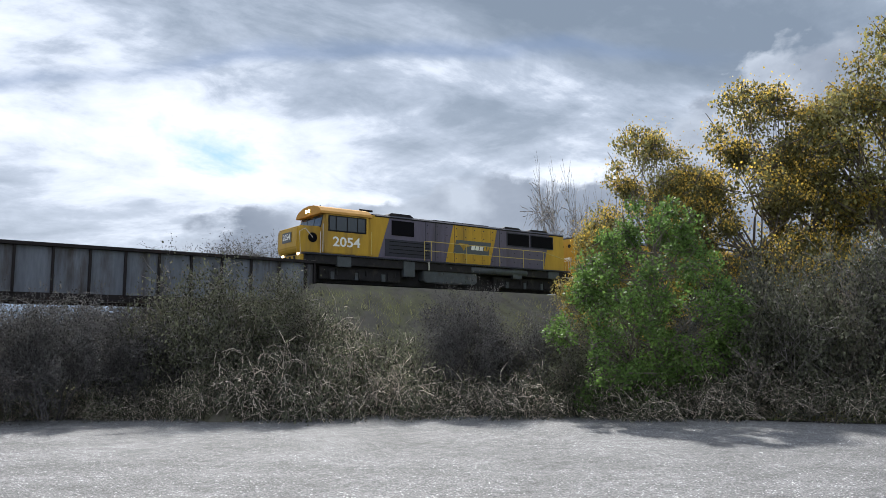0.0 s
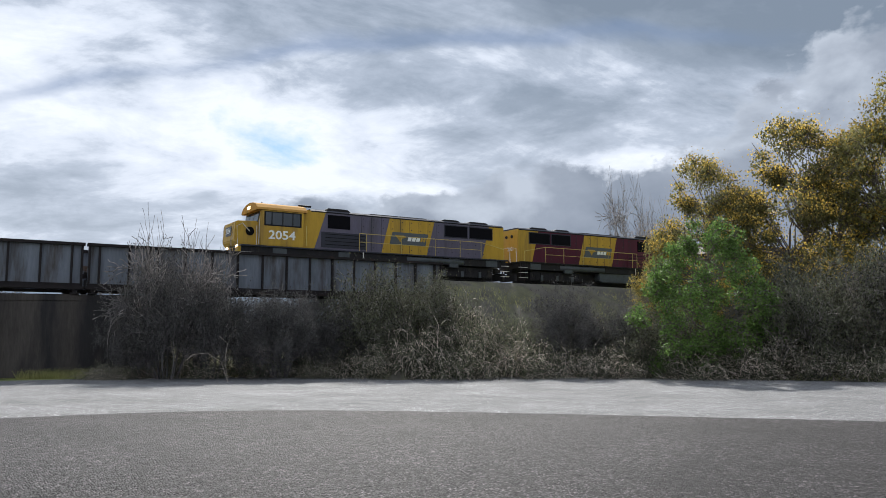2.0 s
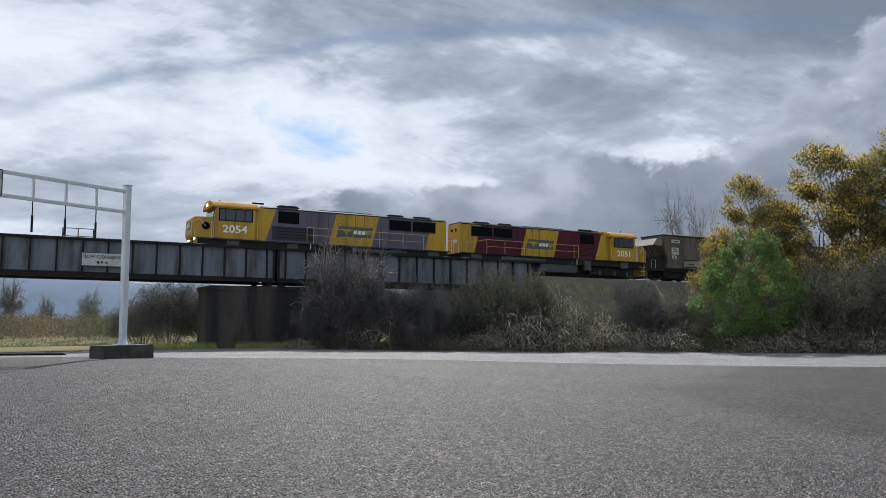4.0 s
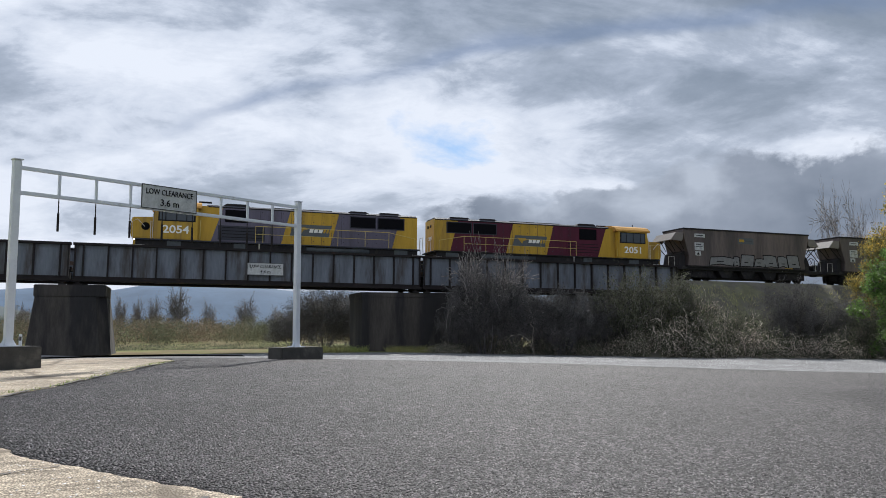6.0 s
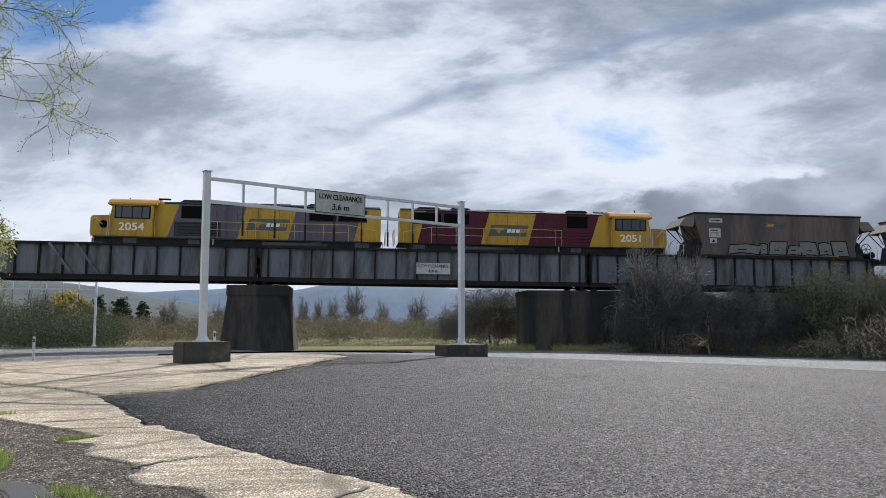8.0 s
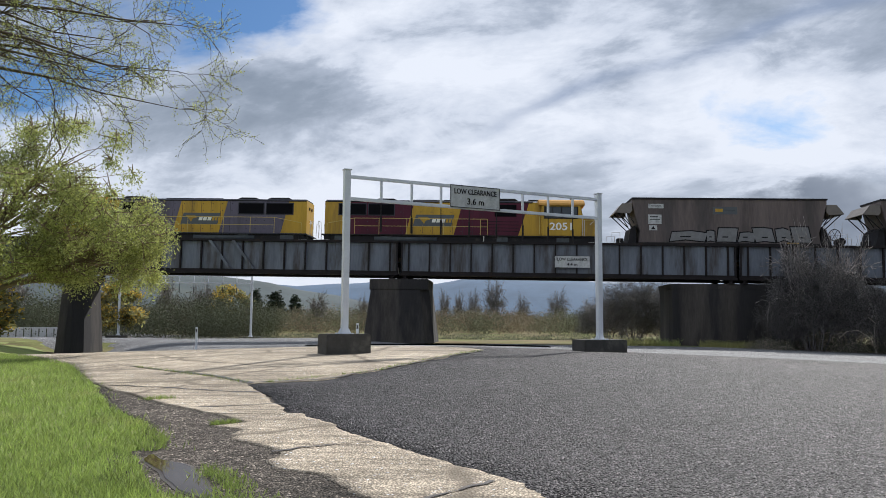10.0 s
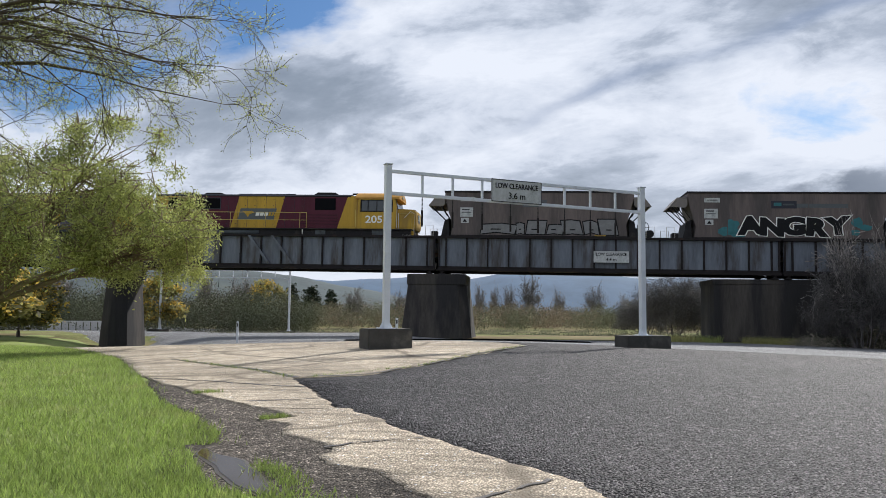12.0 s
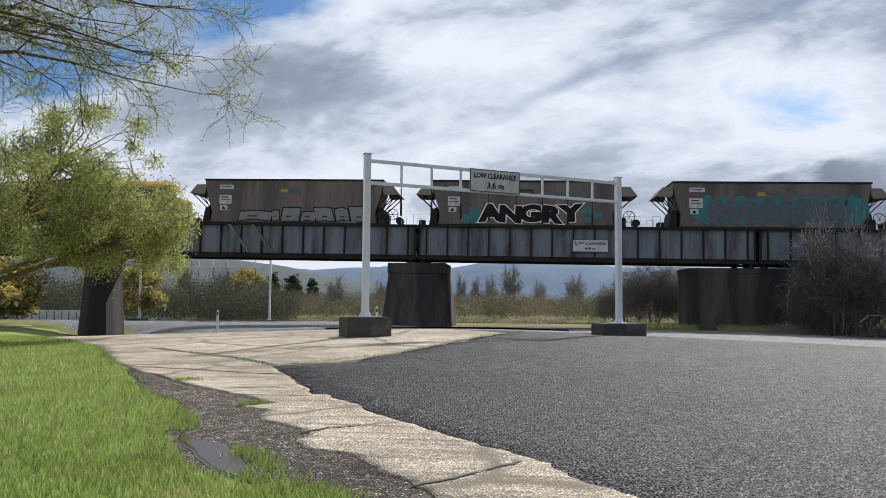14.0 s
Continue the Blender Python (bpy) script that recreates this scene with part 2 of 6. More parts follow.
M["scrub"] = material("grey_green_scrub_leaf", (0.118, 0.124, 0.080), 0.8, vary=0.35, scale=0.8, bump=0, island=0.85, second=(0.165, 0.135, 0.115), translucent=0.3)
M["thorn"] = material("dark_scrub_leaf", (0.098, 0.096, 0.092), 0.8, vary=0.3, scale=0.8, bump=0, island=0.8, second=(0.140, 0.120, 0.112), translucent=0.25)
M["wattle"] = material("wattle_leaf", (0.19, 0.18, 0.07), 0.7, vary=0.35, scale=0.5, bump=0, island=0.6, second=(0.24, 0.20, 0.07), translucent=0.55)
M["blossom"] = material("golden_blossom", (0.54, 0.38, 0.07), 0.7, vary=0.3, scale=0.6, bump=0, island=0.5, translucent=0.5)
M["leaf"] = material("fresh_green_leaf", (0.150, 0.255, 0.060), 0.6, vary=0.4, scale=0.8, bump=0, island=0.6, second=(0.13, 0.20, 0.055), translucent=0.5)
M["willow"] = material("willow_spring_leaf", (0.30, 0.325, 0.10), 0.6, vary=0.25, scale=0.8, bump=0, island=0.5, second=(0.23, 0.27, 0.085), translucent=0.45)
M["willowtwig"] = material("willow_twig", (0.16, 0.12, 0.07), 0.8, vary=0.25, scale=1.5, bump=0, island=0.3)
M["farleaf"] = material("far_bush_leaf", (0.10, 0.105, 0.062), 0.9, vary=0.3, scale=0.15, bump=0, island=0.5, second=(0.18, 0.135, 0.092), second_at=0.52, translucent=0.25)
# the blue in this base colour stands in for distance haze
M["hill"] = material("haze_blue_hills", (0.062, 0.105, 0.17), 0.95, vary=0.2, scale=0.006, fine=0.05, bump=0, second=(0.05, 0.085, 0.14))
M["nearhill"] = material("near_wooded_hill", (0.046, 0.062, 0.066), 0.95, vary=0.35, scale=0.02, fine=0.2, bump=0, second=(0.068, 0.082, 0.068))
M["farwhite"] = material("far_white_wall", (0.6, 0.6, 0.6), 0.7, vary=0.1, bump=0)
M["field"] = material("dull_river_flat_grass", (0.155, 0.165, 0.060), 0.98, vary=0.55, scale=0.25, fine=4, bump=0.4, second=(0.17, 0.135, 0.075), second_at=0.5, spec=0.1)
M["olive"] = material("olive_scrub_leaf", (0.062, 0.070, 0.038), 0.85, vary=0.3, scale=0.3, bump=0, island=0.5, second=(0.085, 0.068, 0.046), translucent=0.2)
M["thorntwig"] = material("dark_thorn_twigs", (0.128, 0.116, 0.118), 0.85, vary=0.3, scale=1.5, bump=0, island=0.6)
M["pine"] = material("dark_pine_needles", (0.030, 0.042, 0.028), 0.85, vary=0.3, scale=0.3, bump=0, island=0.4)
M["bough"] = material("dark_willow_bark", (0.080, 0.060, 0.044), 0.9, vary=0.3, scale=5, bump=0)
M["chip"] = material("loose_road_chips", (0.062, 0.057, 0.060), 0.6, vary=0.3, scale=2, bump=0, island=0.95, spec=0.35)
M["mud"] = material("wet_mud", (0.085, 0.070, 0.055), 0.35, vary=0.3, scale=2, bump=0.3)


def chip_material(name, dark, pale, chip, rough, relief, patch=0.35, cracks=0.0, bright=0.06, streak=0.0, clump=0.2, gloss=0.2, pick=(0.25, 0.95)):
    """Paving of small stones in a binder: each stone its own tone, a few painted bright as sun glints, wear in broad
    patches, cracks where it is old.
    """
    m = bpy.data.materials.new(name)
    m.use_nodes = True
    nt = m.node_tree
    N, L = nt.nodes, nt.links
    b = N["Principled BSDF"]
    tc = N.new("ShaderNodeTexCoord")

    def vor(scale, feature="F1", vec=None):
        n = N.new("ShaderNodeTexVoronoi")
        n.feature = feature
        n.inputs["Scale"].default_value = scale
        L.new(vec or tc.outputs["Object"], n.inputs["Vector"])
        return n

    def tex(scale, det=6, vec=None):
        n = N.new("ShaderNodeTexNoise")
        n.inputs["Scale"].default_value, n.inputs["Detail"].default_value, n.inputs["Roughness"].default_value = scale, det, 0.65
        L.new(vec or tc.outputs["Object"], n.inputs["Vector"])
        return n.outputs["Fac"]

    def rng(src, a, c, lo, hi):
        n = N.new("ShaderNodeMapRange")
        n.inputs[1].default_value, n.inputs[2].default_value, n.inputs[3].default_value, n.inputs[4].default_value = a, c, lo, hi
        L.new(src, n.inputs[0])
        return n.outputs[0]

    def mixc(fac, a, c, kind="MIX"):
        n = N.new("ShaderNodeMix")
        n.data_type, n.blend_type = "RGBA", kind
        for s, v in ((0, fac), (6, a), (7, c)):
            if isinstance(v, (int, float)):
                n.inputs[s].default_value = v
            elif isinstance(v, tuple):
                n.inputs[s].default_value = (*v, 1)
            else:
                L.new(v, n.inputs[s])
        return n.outputs[2]

    v = vor(chip)
    one = N.new("ShaderNodeSeparateColor")
    L.new(v.outputs["Color"], one.inputs[0])
    stone = mixc(rng(one.outputs[0], pick[0], pick[1], 0, 1), dark, pale)
    # sun glints put into the colour: some stones at 2.2 times the pale tone
    glint = rng(one.outputs[1], 1 - bright, 1 - bright * 0.4, 0, 1)
    stone = mixc(glint, stone, tuple(min(1, c * 2.2) for c in pale))
    gap = rng(v.outputs["Distance"], 0.30, 0.62, 1, 0.45)
    col = mixc(1.0, stone, gap, "MULTIPLY")
    wear = rng(tex(0.35), 0.35, 0.68, 1 - patch, 1 + patch)
    col = mixc(1.0, col, wear, "MULTIPLY")
    mott = rng(tex(2.6 if clump < 0.3 else 7.0, 8), 0.3, 0.7, 1 - clump, 1 + clump)
    col = mixc(1.0, col, mott, "MULTIPLY")
    if streak:
        mp = N.new("ShaderNodeMapping")
        mp.inputs["Rotation"].default_value = (0, 0, radians(38))
        mp.inputs["Scale"].default_value = (0.35, 5.0, 1)
        L.new(tc.outputs["Object"], mp.inputs[0])
        col = mixc(1.0, col, rng(tex(1.5, 5, mp.outputs[0]), 0.35, 0.6, 1 - streak, 1.08), "MULTIPLY")
    if cracks:
        wob = N.new("ShaderNodeMix")
        wob.data_type = "VECTOR"
        nz = N.new("ShaderNodeTexNoise")
        nz.inputs["Scale"].default_value = 1.3
        L.new(tc.outputs["Object"], nz.inputs["Vector"])
        wob.inputs[0].default_value = 0.35
        L.new(tc.outputs["Object"], wob.inputs[4])
        L.new(nz.outputs["Color"], wob.inputs[5])
        e = vor(cracks, "DISTANCE_TO_EDGE", wob.outputs[1])
        col = mixc(rng(e.outputs["Distance"], 0.008, 0.034, 0.9, 0.0), col, tuple(c * 0.35 for c in dark))
    L.new(col, b.inputs["Base Color"])
    b.inputs["Roughness"].default_value = rough
    b.inputs["Specular IOR Level"].default_value = gloss
    bp = N.new("ShaderNodeBump")
    bp.invert = True
    bp.inputs["Strength"].default_value, bp.inputs["Distance"].default_value = relief, 0.03
    L.new(v.outputs["Distance"], bp.inputs["Height"])
    L.new(bp.outputs[0], b.inputs["Normal"])
    return m


M["asphalt"] = chip_material("coarse_worn_asphalt", (0.0055, 0.005, 0.0058), (0.060, 0.053, 0.057), 34, 0.64, 1.0, 0.34, 0.0, 0.15, 0.0, 0.85, 0.18, (0.34, 0.92))
M["road"] = chip_material("pale_chip_seal", (0.185, 0.185, 0.19), (0.33, 0.33, 0.335), 34, 0.78, 0.6, 0.22, 0.0, 0.06, 0.0, 0.25, 0.18)
M["gravel"] = chip_material("brown_loose_gravel", (0.078, 0.066, 0.054), (0.25, 0.215, 0.18), 40, 0.9, 1.0, 0.35, 0.0, 0.08, 0.0, 0.5)
M["slab"] = chip_material("weathered_aggregate_concrete", (0.53, 0.445, 0.34), (0.78, 0.67, 0.52), 42, 0.9, 0.6, 0.30, 0.42, 0.02, 0.42)


def water_material():
    m = bpy.data.materials.new("puddle_water")
    m.use_nodes = True
    b = m.node_tree.nodes["Principled BSDF"]
    b.inputs["Base Color"].default_value = (0.050, 0.034, 0.020, 1)
    b.inputs["Roughness"].default_value = 0.03
    b.inputs["Specular IOR Level"].default_value = 0.5
    return m


def glass_material():
    m = bpy.data.materials.new("dark_cab_glass")
    m.use_nodes = True
    b = m.node_tree.nodes["Principled BSDF"]
    b.inputs["Base Color"].default_value = (0.035, 0.045, 0.055, 1)
    b.inputs["Roughness"].default_value = 0.08
    return m


def glow_material(name, color, power):
    m = bpy.data.materials.new(name)
    m.use_nodes = True
    b = m.node_tree.nodes["Principled BSDF"]
    b.inputs["Base Color"].default_value = (*color, 1)
    b.inputs["Emission Color"].default_value = (*color, 1)
    b.inputs["Emission Strength"].default_value = power
    return m


M["water"] = water_material()
M["glass"] = glass_material()
M["headlamp"] = glow_material("lit_headlamp", (1.0, 0.80, 0.5), 3.0)


# ---------------------------------------------------------------- mesh helpers
def mesh_of(name, bm, mat, smooth=False):
    me = bpy.data.meshes.new(name)
    bm.to_mesh(me)
    bm.free()
    me.materials.append(M[mat])
    if smooth:
        for f in me.polygons:
            f.use_smooth = True
    return me


def raw_mesh(name, verts, faces, mat, smooth=False):
    """A mesh from numpy arrays; faces all of one size."""
    verts, faces = np.asarray(verts, np.float32), np.asarray(faces, np.int32)
    me = bpy.data.meshes.new(name)
    me.vertices.add(len(verts))
    me.vertices.foreach_set("co", verts.ravel())
    k = faces.shape[1]
    me.loops.add(faces.size)
    me.loops.foreach_set("vertex_index", faces.ravel())
    me.polygons.add(len(faces))
    me.polygons.foreach_set("loop_start", np.arange(0, faces.size, k, dtype=np.int32))
    me.polygons.foreach_set("loop_total", np.full(len(faces), k, np.int32))
    me.update(calc_edges=True)
    me.materials.append(M[mat])
    if smooth:
        me.polygons.foreach_set("use_smooth", np.ones(len(faces), bool))
    return me


def part(name, bm, mat, parent, label="", smooth=False):
    me = bm if isinstance(bm, bpy.types.Mesh) else mesh_of(name, bm, mat, smooth)
    ob = new(name, me)
    ob.parent = parent
    if label:
        tagged(ob, label)
    return ob


def thing(name, label, category, m=None, group="", kind=""):
    ob = new(name)
    ob.empty_display_size = 0.1
    if m is not None:
        ob.matrix_world = m
    return tagged(ob, label, category, group, kind)


def box(x0, x1, y0, y1, z0, z1, bevel=0.0, bm=None):
    bm = bm or bmesh.new()
    r = bmesh.ops.create_cube(bm, size=1, matrix=Matrix.Translation(((x0 + x1) / 2, (y0 + y1) / 2, (z0 + z1) / 2)) @ Matrix.Diagonal((x1 - x0, y1 - y0, z1 - z0, 1)))
    if bevel:
        es = list({e for v in r["verts"] for e in v.link_edges})
        bmesh.ops.bevel(bm, geom=es, offset=bevel, segments=2, affect="EDGES")
    return bm


def prism(outline, axis, a, b, bevel=0.0, bm=None):
    """A closed outline of (u, v) pairs drawn out along an axis from a to b. axis 'y': (u, v) = (x, z); 'x': (y, z); 'z': (x, y)."""
    bm = bm or bmesh.new()
    put = {"y": lambda u, v, w: (u, w, v), "x": lambda u, v, w: (w, u, v), "z": lambda u, v, w: (u, v, w)}[axis]
    lo = [bm.verts.new(put(u, v, a)) for u, v in outline]
    hi = [bm.verts.new(put(u, v, b)) for u, v in outline]
    n = len(outline)
    fs = [bm.faces.new(lo), bm.faces.new(hi[::-1])]
    for i in range(n):
        fs.append(bm.faces.new((lo[i], hi[i], hi[(i + 1) % n], lo[(i + 1) % n])))
    bmesh.ops.recalc_face_normals(bm, faces=fs)
    if bevel:
        bmesh.ops.bevel(bm, geom=list({e for f in fs for e in f.edges}), offset=bevel, segments=2, affect="EDGES")
    return bm


def rod(points, r, n=6, bm=None):
    """A round bar along a line of points."""
    bm = bm or bmesh.new()
    pts = [Vector(p) for p in points]
    rings = []
    for i, p in enumerate(pts):
        d = (pts[min(i + 1, len(pts) - 1)] - pts[max(i - 1, 0)]).normalized()
        q = d.to_track_quat("Z", "Y")
        rings.append([bm.verts.new(p + q @ Vector((r * math.cos(2 * math.pi * k / n), r * math.sin(2 * math.pi * k / n), 0))) for k in range(n)])
    for a, b in zip(rings, rings[1:]):
        for k in range(n):
            bm.faces.new((a[k], a[(k + 1) % n], b[(k + 1) % n], b[k]))
    bm.faces.new(rings[0][::-1])
    bm.faces.new(rings[-1])
    return bm


def disc(center, r, depth, axis="Y", n=20, bm=None):
    bm = bm or bmesh.new()
    turn = {"Y": Matrix.Rotation(math.pi / 2, 4, "X"), "X": Matrix.Rotation(math.pi / 2, 4, "Y"), "Z": Matrix.Identity(4)}[axis]
    bmesh.ops.create_cone(bm, cap_ends=True, segments=n, radius1=r, radius2=r, depth=depth, matrix=Matrix.Translation(center) @ turn)
    return bm


def text_mesh(words, size, thick=0.006, fat=0.010):
    cu = bpy.data.curves.new("words", "FONT")
    cu.body, cu.size, cu.extrude, cu.resolution_u, cu.offset = words, size, thick, 3, size * fat
    cu.align_x, cu.align_y = "CENTER", "CENTER"
    ob = bpy.data.objects.new("words", cu)
    scene.collection.objects.link(ob)
    me = bpy.data.meshes.new_from_object(ob.evaluated_get(bpy.context.evaluated_depsgraph_get()))
    bpy.data.objects.remove(ob)
    me.materials.clear()
    return me


def lettering(name, words, size, mat, parent, m, label="", widen=1.0, fat=0.010):
    me = text_mesh(words, size, 0.004 if fat > 0.02 else 0.006, fat)
    me.transform(Matrix.Diagonal((widen, 1, 1, 1)))
    me.materials.append(M[mat])
    ob = new(name, me)
    ob.parent = parent
    ob.matrix_local = m
    if label:
        tagged(ob, label)
    return ob


# ---------------------------------------------------------------- ground
def smooth_step(v):
    v = np.clip(v, 0, 1)
    return v * v * (3 - 2 * v)


def ground_z(x, y):
    """The lie of the land: a low crest under the gantry, a dip to the east, flat river plain beyond the bridge."""
    z = 0.68 * np.exp(-(((x + 2) / 13) ** 2 + ((y - 23) / 13) ** 2))
    z = z - 0.42 * smooth_step((x - 8) / 22) * smooth_step((y - 8) / 22)
    z = z - 0.2 * smooth_step((-x - 8) / 20) * smooth_step((y - 14) / 34)
    # a hollow at the foot of the slender pier, open towards the lawn
    near = (x + 28.5) * 0.494 - (y - 50.1) * 0.869
    side = (x + 28.5) * 0.869 + (y - 50.1) * 0.494
    z = z - 1.0 * np.exp(-(side / 3.0) ** 2) * smooth_step((near + 5) / 4) * (1 - smooth_step((near - 6) / 18))
    far = smooth_step((y - 56) / 20)
    return z * (1 - far) - 0.6 * far


def spread(lo, hi, step, reach):
    out = list(np.arange(lo, hi + 0.01, step))
    d, a, b = step, lo, hi
    low, high = [], []
    while a > -reach or b < reach:
        d *= 1.35
        a, b = a - d, b + d
        low.append(a)
        high.append(b)
    return np.array(low[::-1] + out + high)


def grid_mesh(name, xs, ys, zf, mat):
    X, Y = np.meshgrid(xs, ys)
    Z = zf(X, Y)
    nx, ny = len(xs), len(ys)
    i = np.arange(nx * ny).reshape(ny, nx)
    f = np.stack([i[:-1, :-1], i[:-1, 1:], i[1:, 1:], i[1:, :-1]], -1).reshape(-1, 4)
    return raw_mesh(name, np.stack([X, Y, Z], -1).reshape(-1, 3), f, mat, True)


ground = new("ground", grid_mesh("ground", spread(-60, 75, 1.0, 4000), spread(-15, 75, 1.0, 4000), ground_z, "grass"))
tagged(ground, "green grassy ground reaching to the far hills", "ground", kind="structure")


def wobble(v, seed, amount, scale):
    return np.array([amount * noise.noise(Vector((a * scale, seed, 0.3))) + 0.5 * amount * noise.noise(Vector((a * scale * 3.3, seed + 7, 0.3))) + 0.35 * amount * noise.noise(Vector((a * scale * 9.1, seed + 2, 0.3))) for a in v])


def sheet(name, left, right, y0, y1, lift, mat, label, category, across=40, dy=0.1, rough=0.12, seed=1.0):
    """A thin paved area between two edges given as (y, x) tables, lying on the ground."""
    ys = np.arange(y0, y1 + 1e-6, dy)
    xl = np.interp(ys, *zip(*left)) + wobble(ys, seed, rough, 1.3)
    xr = np.interp(ys, *zip(*right)) + wobble(ys, seed + 3, rough, 1.3)
    u = np.linspace(0, 1, across + 1)
    X = xl[:, None] * (1 - u) + xr[:, None] * u
    Y = np.repeat(ys[:, None], across + 1, 1)
    Z = ground_z(X, Y) + lift
    n, k = X.shape
    top = np.stack([X, Y, Z], -1).reshape(-1, 3)
    i = np.arange(n * k).reshape(n, k)
    f = np.stack([i[:-1, :-1], i[:-1, 1:], i[1:, 1:], i[1:, :-1]], -1).reshape(-1, 4)
    # a turned-down rim gives the sheet its thickness
    rim = np.concatenate([i[0, :], i[1:, -1], i[-1, -2::-1], i[-2:0:-1, 0]])
    low = top[rim] - np.array([0, 0, lift + 0.02])
    j = len(top) + np.arange(len(rim))
    g = np.stack([rim, j, np.roll(j, -1), np.roll(rim, -1)], -1)
    ob = new(name, raw_mesh(name, np.concatenate([top, low]), np.concatenate([f, g]), mat))
    return tagged(ob, label, category, kind="structure")


ASPHALT_EDGE = [(-14, 6.0), (2, 2.9), (4.5, 1.75), (5.93, 0.84), (6.42, 0.44), (7.13, -0.04), (8.09, -0.89), (8.98, -1.67), (10.31, -2.65), (12.04, -3.57), (13.45, -4.42), (13.62, -4.25), (14.03, -3.32), (15.49, -2.62), (18.95, -1.39), (22.36, -0.44), (24, -1.2), (26, -2.4), (46, -8)]
FAR_EDGE = [(-14, 51), (19, 46), (29, 42), (40, 35), (45.0, 28.5), (47.0, 20), (47, 7), (48, 0)]
GRASS_EDGE = [(-14, 1.8), (2, 0.4), (4, -0.5), (5.67, -1.19), (5.85, -1.41), (6.1, -2.0), (6.2, -2.64), (6.67, -2.96), (7.82, -3.64), (8.03, -3.45), (8.57, -3.6), (9.66, -4.44), (10.82, -5.51), (13.56, -7.31), (17.87, -10.24), (22.5, -13.9), (34, -23)]
PALE_LEFT = [(-14, 4.4), (2, 1.2), (4.5, 0.0), (5.92, -0.69), (6.15, -0.84), (6.67, -1.32), (7.08, -1.57), (7.27, -1.98), (8.07, -2.3), (8.65, -2.87), (9.3, -3.05), (9.45, -3.45), (9.75, -3.1), (10.0, -3.4), (10.5, -3.95)]
APRON_LEFT = [(10.35, -3.8), (10.91, -4.5), (11.3, -5.0), (12.74, -6.5), (14.02, -7.68), (18.29, -10.48), (20, -12.2), (30, -20), (36, -24)]
APRON_RIGHT = [(10.35, -2.7), (12.04, -3.6), (13.45, -4.44), (13.62, -4.27), (14.03, -3.34), (15.49, -2.64), (18.95, -1.41), (22.36, -0.46), (24, -1.2), (30, -6.5), (36, -10.5)]
gravel = sheet("gravel_verge", [(y, x - (0.35 if 5.5 < y < 8.7 else 0.0)) for y, x in GRASS_EDGE], [(y, x + 0.4) for y, x in ASPHALT_EDGE], -14, 17, 0.006, "gravel", "dark loose gravel strip beside the lawn", "gravel", 12, rough=0.3, seed=2)
carpark = sheet("asphalt_carpark", ASPHALT_EDGE, FAR_EDGE, -14, 46, 0.012, "asphalt", "coarse worn dark grey asphalt car park", "asphalt", 50, dy=0.1, rough=0.16, seed=5)
pale = sheet("concrete_patch", PALE_LEFT, [(y, x + 0.12) for y, x in ASPHALT_EDGE], -14, 10.5, 0.020, "slab", "pale broken strip of old concrete paving", "concrete paving", 10, dy=0.05, rough=0.13, seed=9)
apron = sheet("concrete_apron", APRON_LEFT, APRON_RIGHT, 10.35, 36, 0.024, "slab", "pale weathered concrete apron beside the gantry", "concrete paving", 20, dy=0.08, rough=0.13, seed=12)


def ribbon(name, a, b, lift, mat, label, n=220, k=36):
    """A road between two edge lines of (x, y)."""
    def along(p):
        p = np.array(p, float)
        d = np.r_[0, np.cumsum(np.hypot(*np.diff(p, axis=0).T))]
        s = np.linspace(0, d[-1], n)
        return np.stack([np.interp(s, d, p[:, 0]), np.interp(s, d, p[:, 1])], -1)

    def soften(p):
        for _ in range(60):
            p[1:-1] = (p[:-2] + 2 * p[1:-1] + p[2:]) / 4
        return p
    A, Bq = soften(along(a)), soften(along(b))
    u = np.linspace(0, 1, k + 1)[None, :, None]
    P = A[:, None] * (1 - u) + Bq[:, None] * u
    Z = ground_z(P[..., 0], P[..., 1]) + lift
    Z[:, 0] -= lift + 0.05
    Z[:, -1] -= lift + 0.05
    i = np.arange(n * (k + 1)).reshape(n, k + 1)
    f = np.stack([i[:-1, :-1], i[:-1, 1:], i[1:, 1:], i[1:, :-1]], -1).reshape(-1, 4)
    across, along_it = P[n // 2, 1] - P[n // 2, 0], P[n // 2 + 1, 0] - P[n // 2, 0]
    if across[0] * along_it[1] - across[1] * along_it[0] < 0:
        f = f[:, ::-1]      # the surface faces up
    ob = new(name, raw_mesh(name, np.concatenate([P, Z[..., None]], -1).reshape(-1, 3), f, mat, True))
    return tagged(ob, label, "road", kind="structure")


road = ribbon("road", [(-16, 31), (-5, 26), (2, 24.6), (8, 26.6), (14, 29.0), (18, 28.4), (22, 26.1), (25.5, 22.5), (28, 18.5), (30.5, 13), (35, 2), (38, -14)],
              [(-12, 47), (0, 47.5), (10, 47), (20, 47.0), (28.5, 45.0), (35, 40), (42, 29), (46, 19), (49, 2), (51, -14)], 0.034, "road", "pale grey chip-sealed road along the embankment foot")
underpass = ribbon("underpass_road", [(-8, 30), (-19, 40), (-32, 51), (-42, 62), (-70, 84), (-140, 122)], [(2, 30), (-4, 42), (-12, 56), (-20, 71), (-50, 98), (-130, 140)], 0.10, "road", "grey road passing beneath the rail bridge")
field = new("river_flat", grid_mesh("river_flat", np.arange(-150, 121, 3.0), np.arange(48, 170, 2.0), lambda X, Y: ground_z(X, Y) + 0.03, "field"))
tagged(field, "dull olive rough pasture beyond the bridge", "field", kind="structure")
# ---------------------------------------------------------------- the railway line
LINE_Y, LINE_SKEW, RAIL_Z, GRADE = 50.5, 0.015, 5.42, 0.012


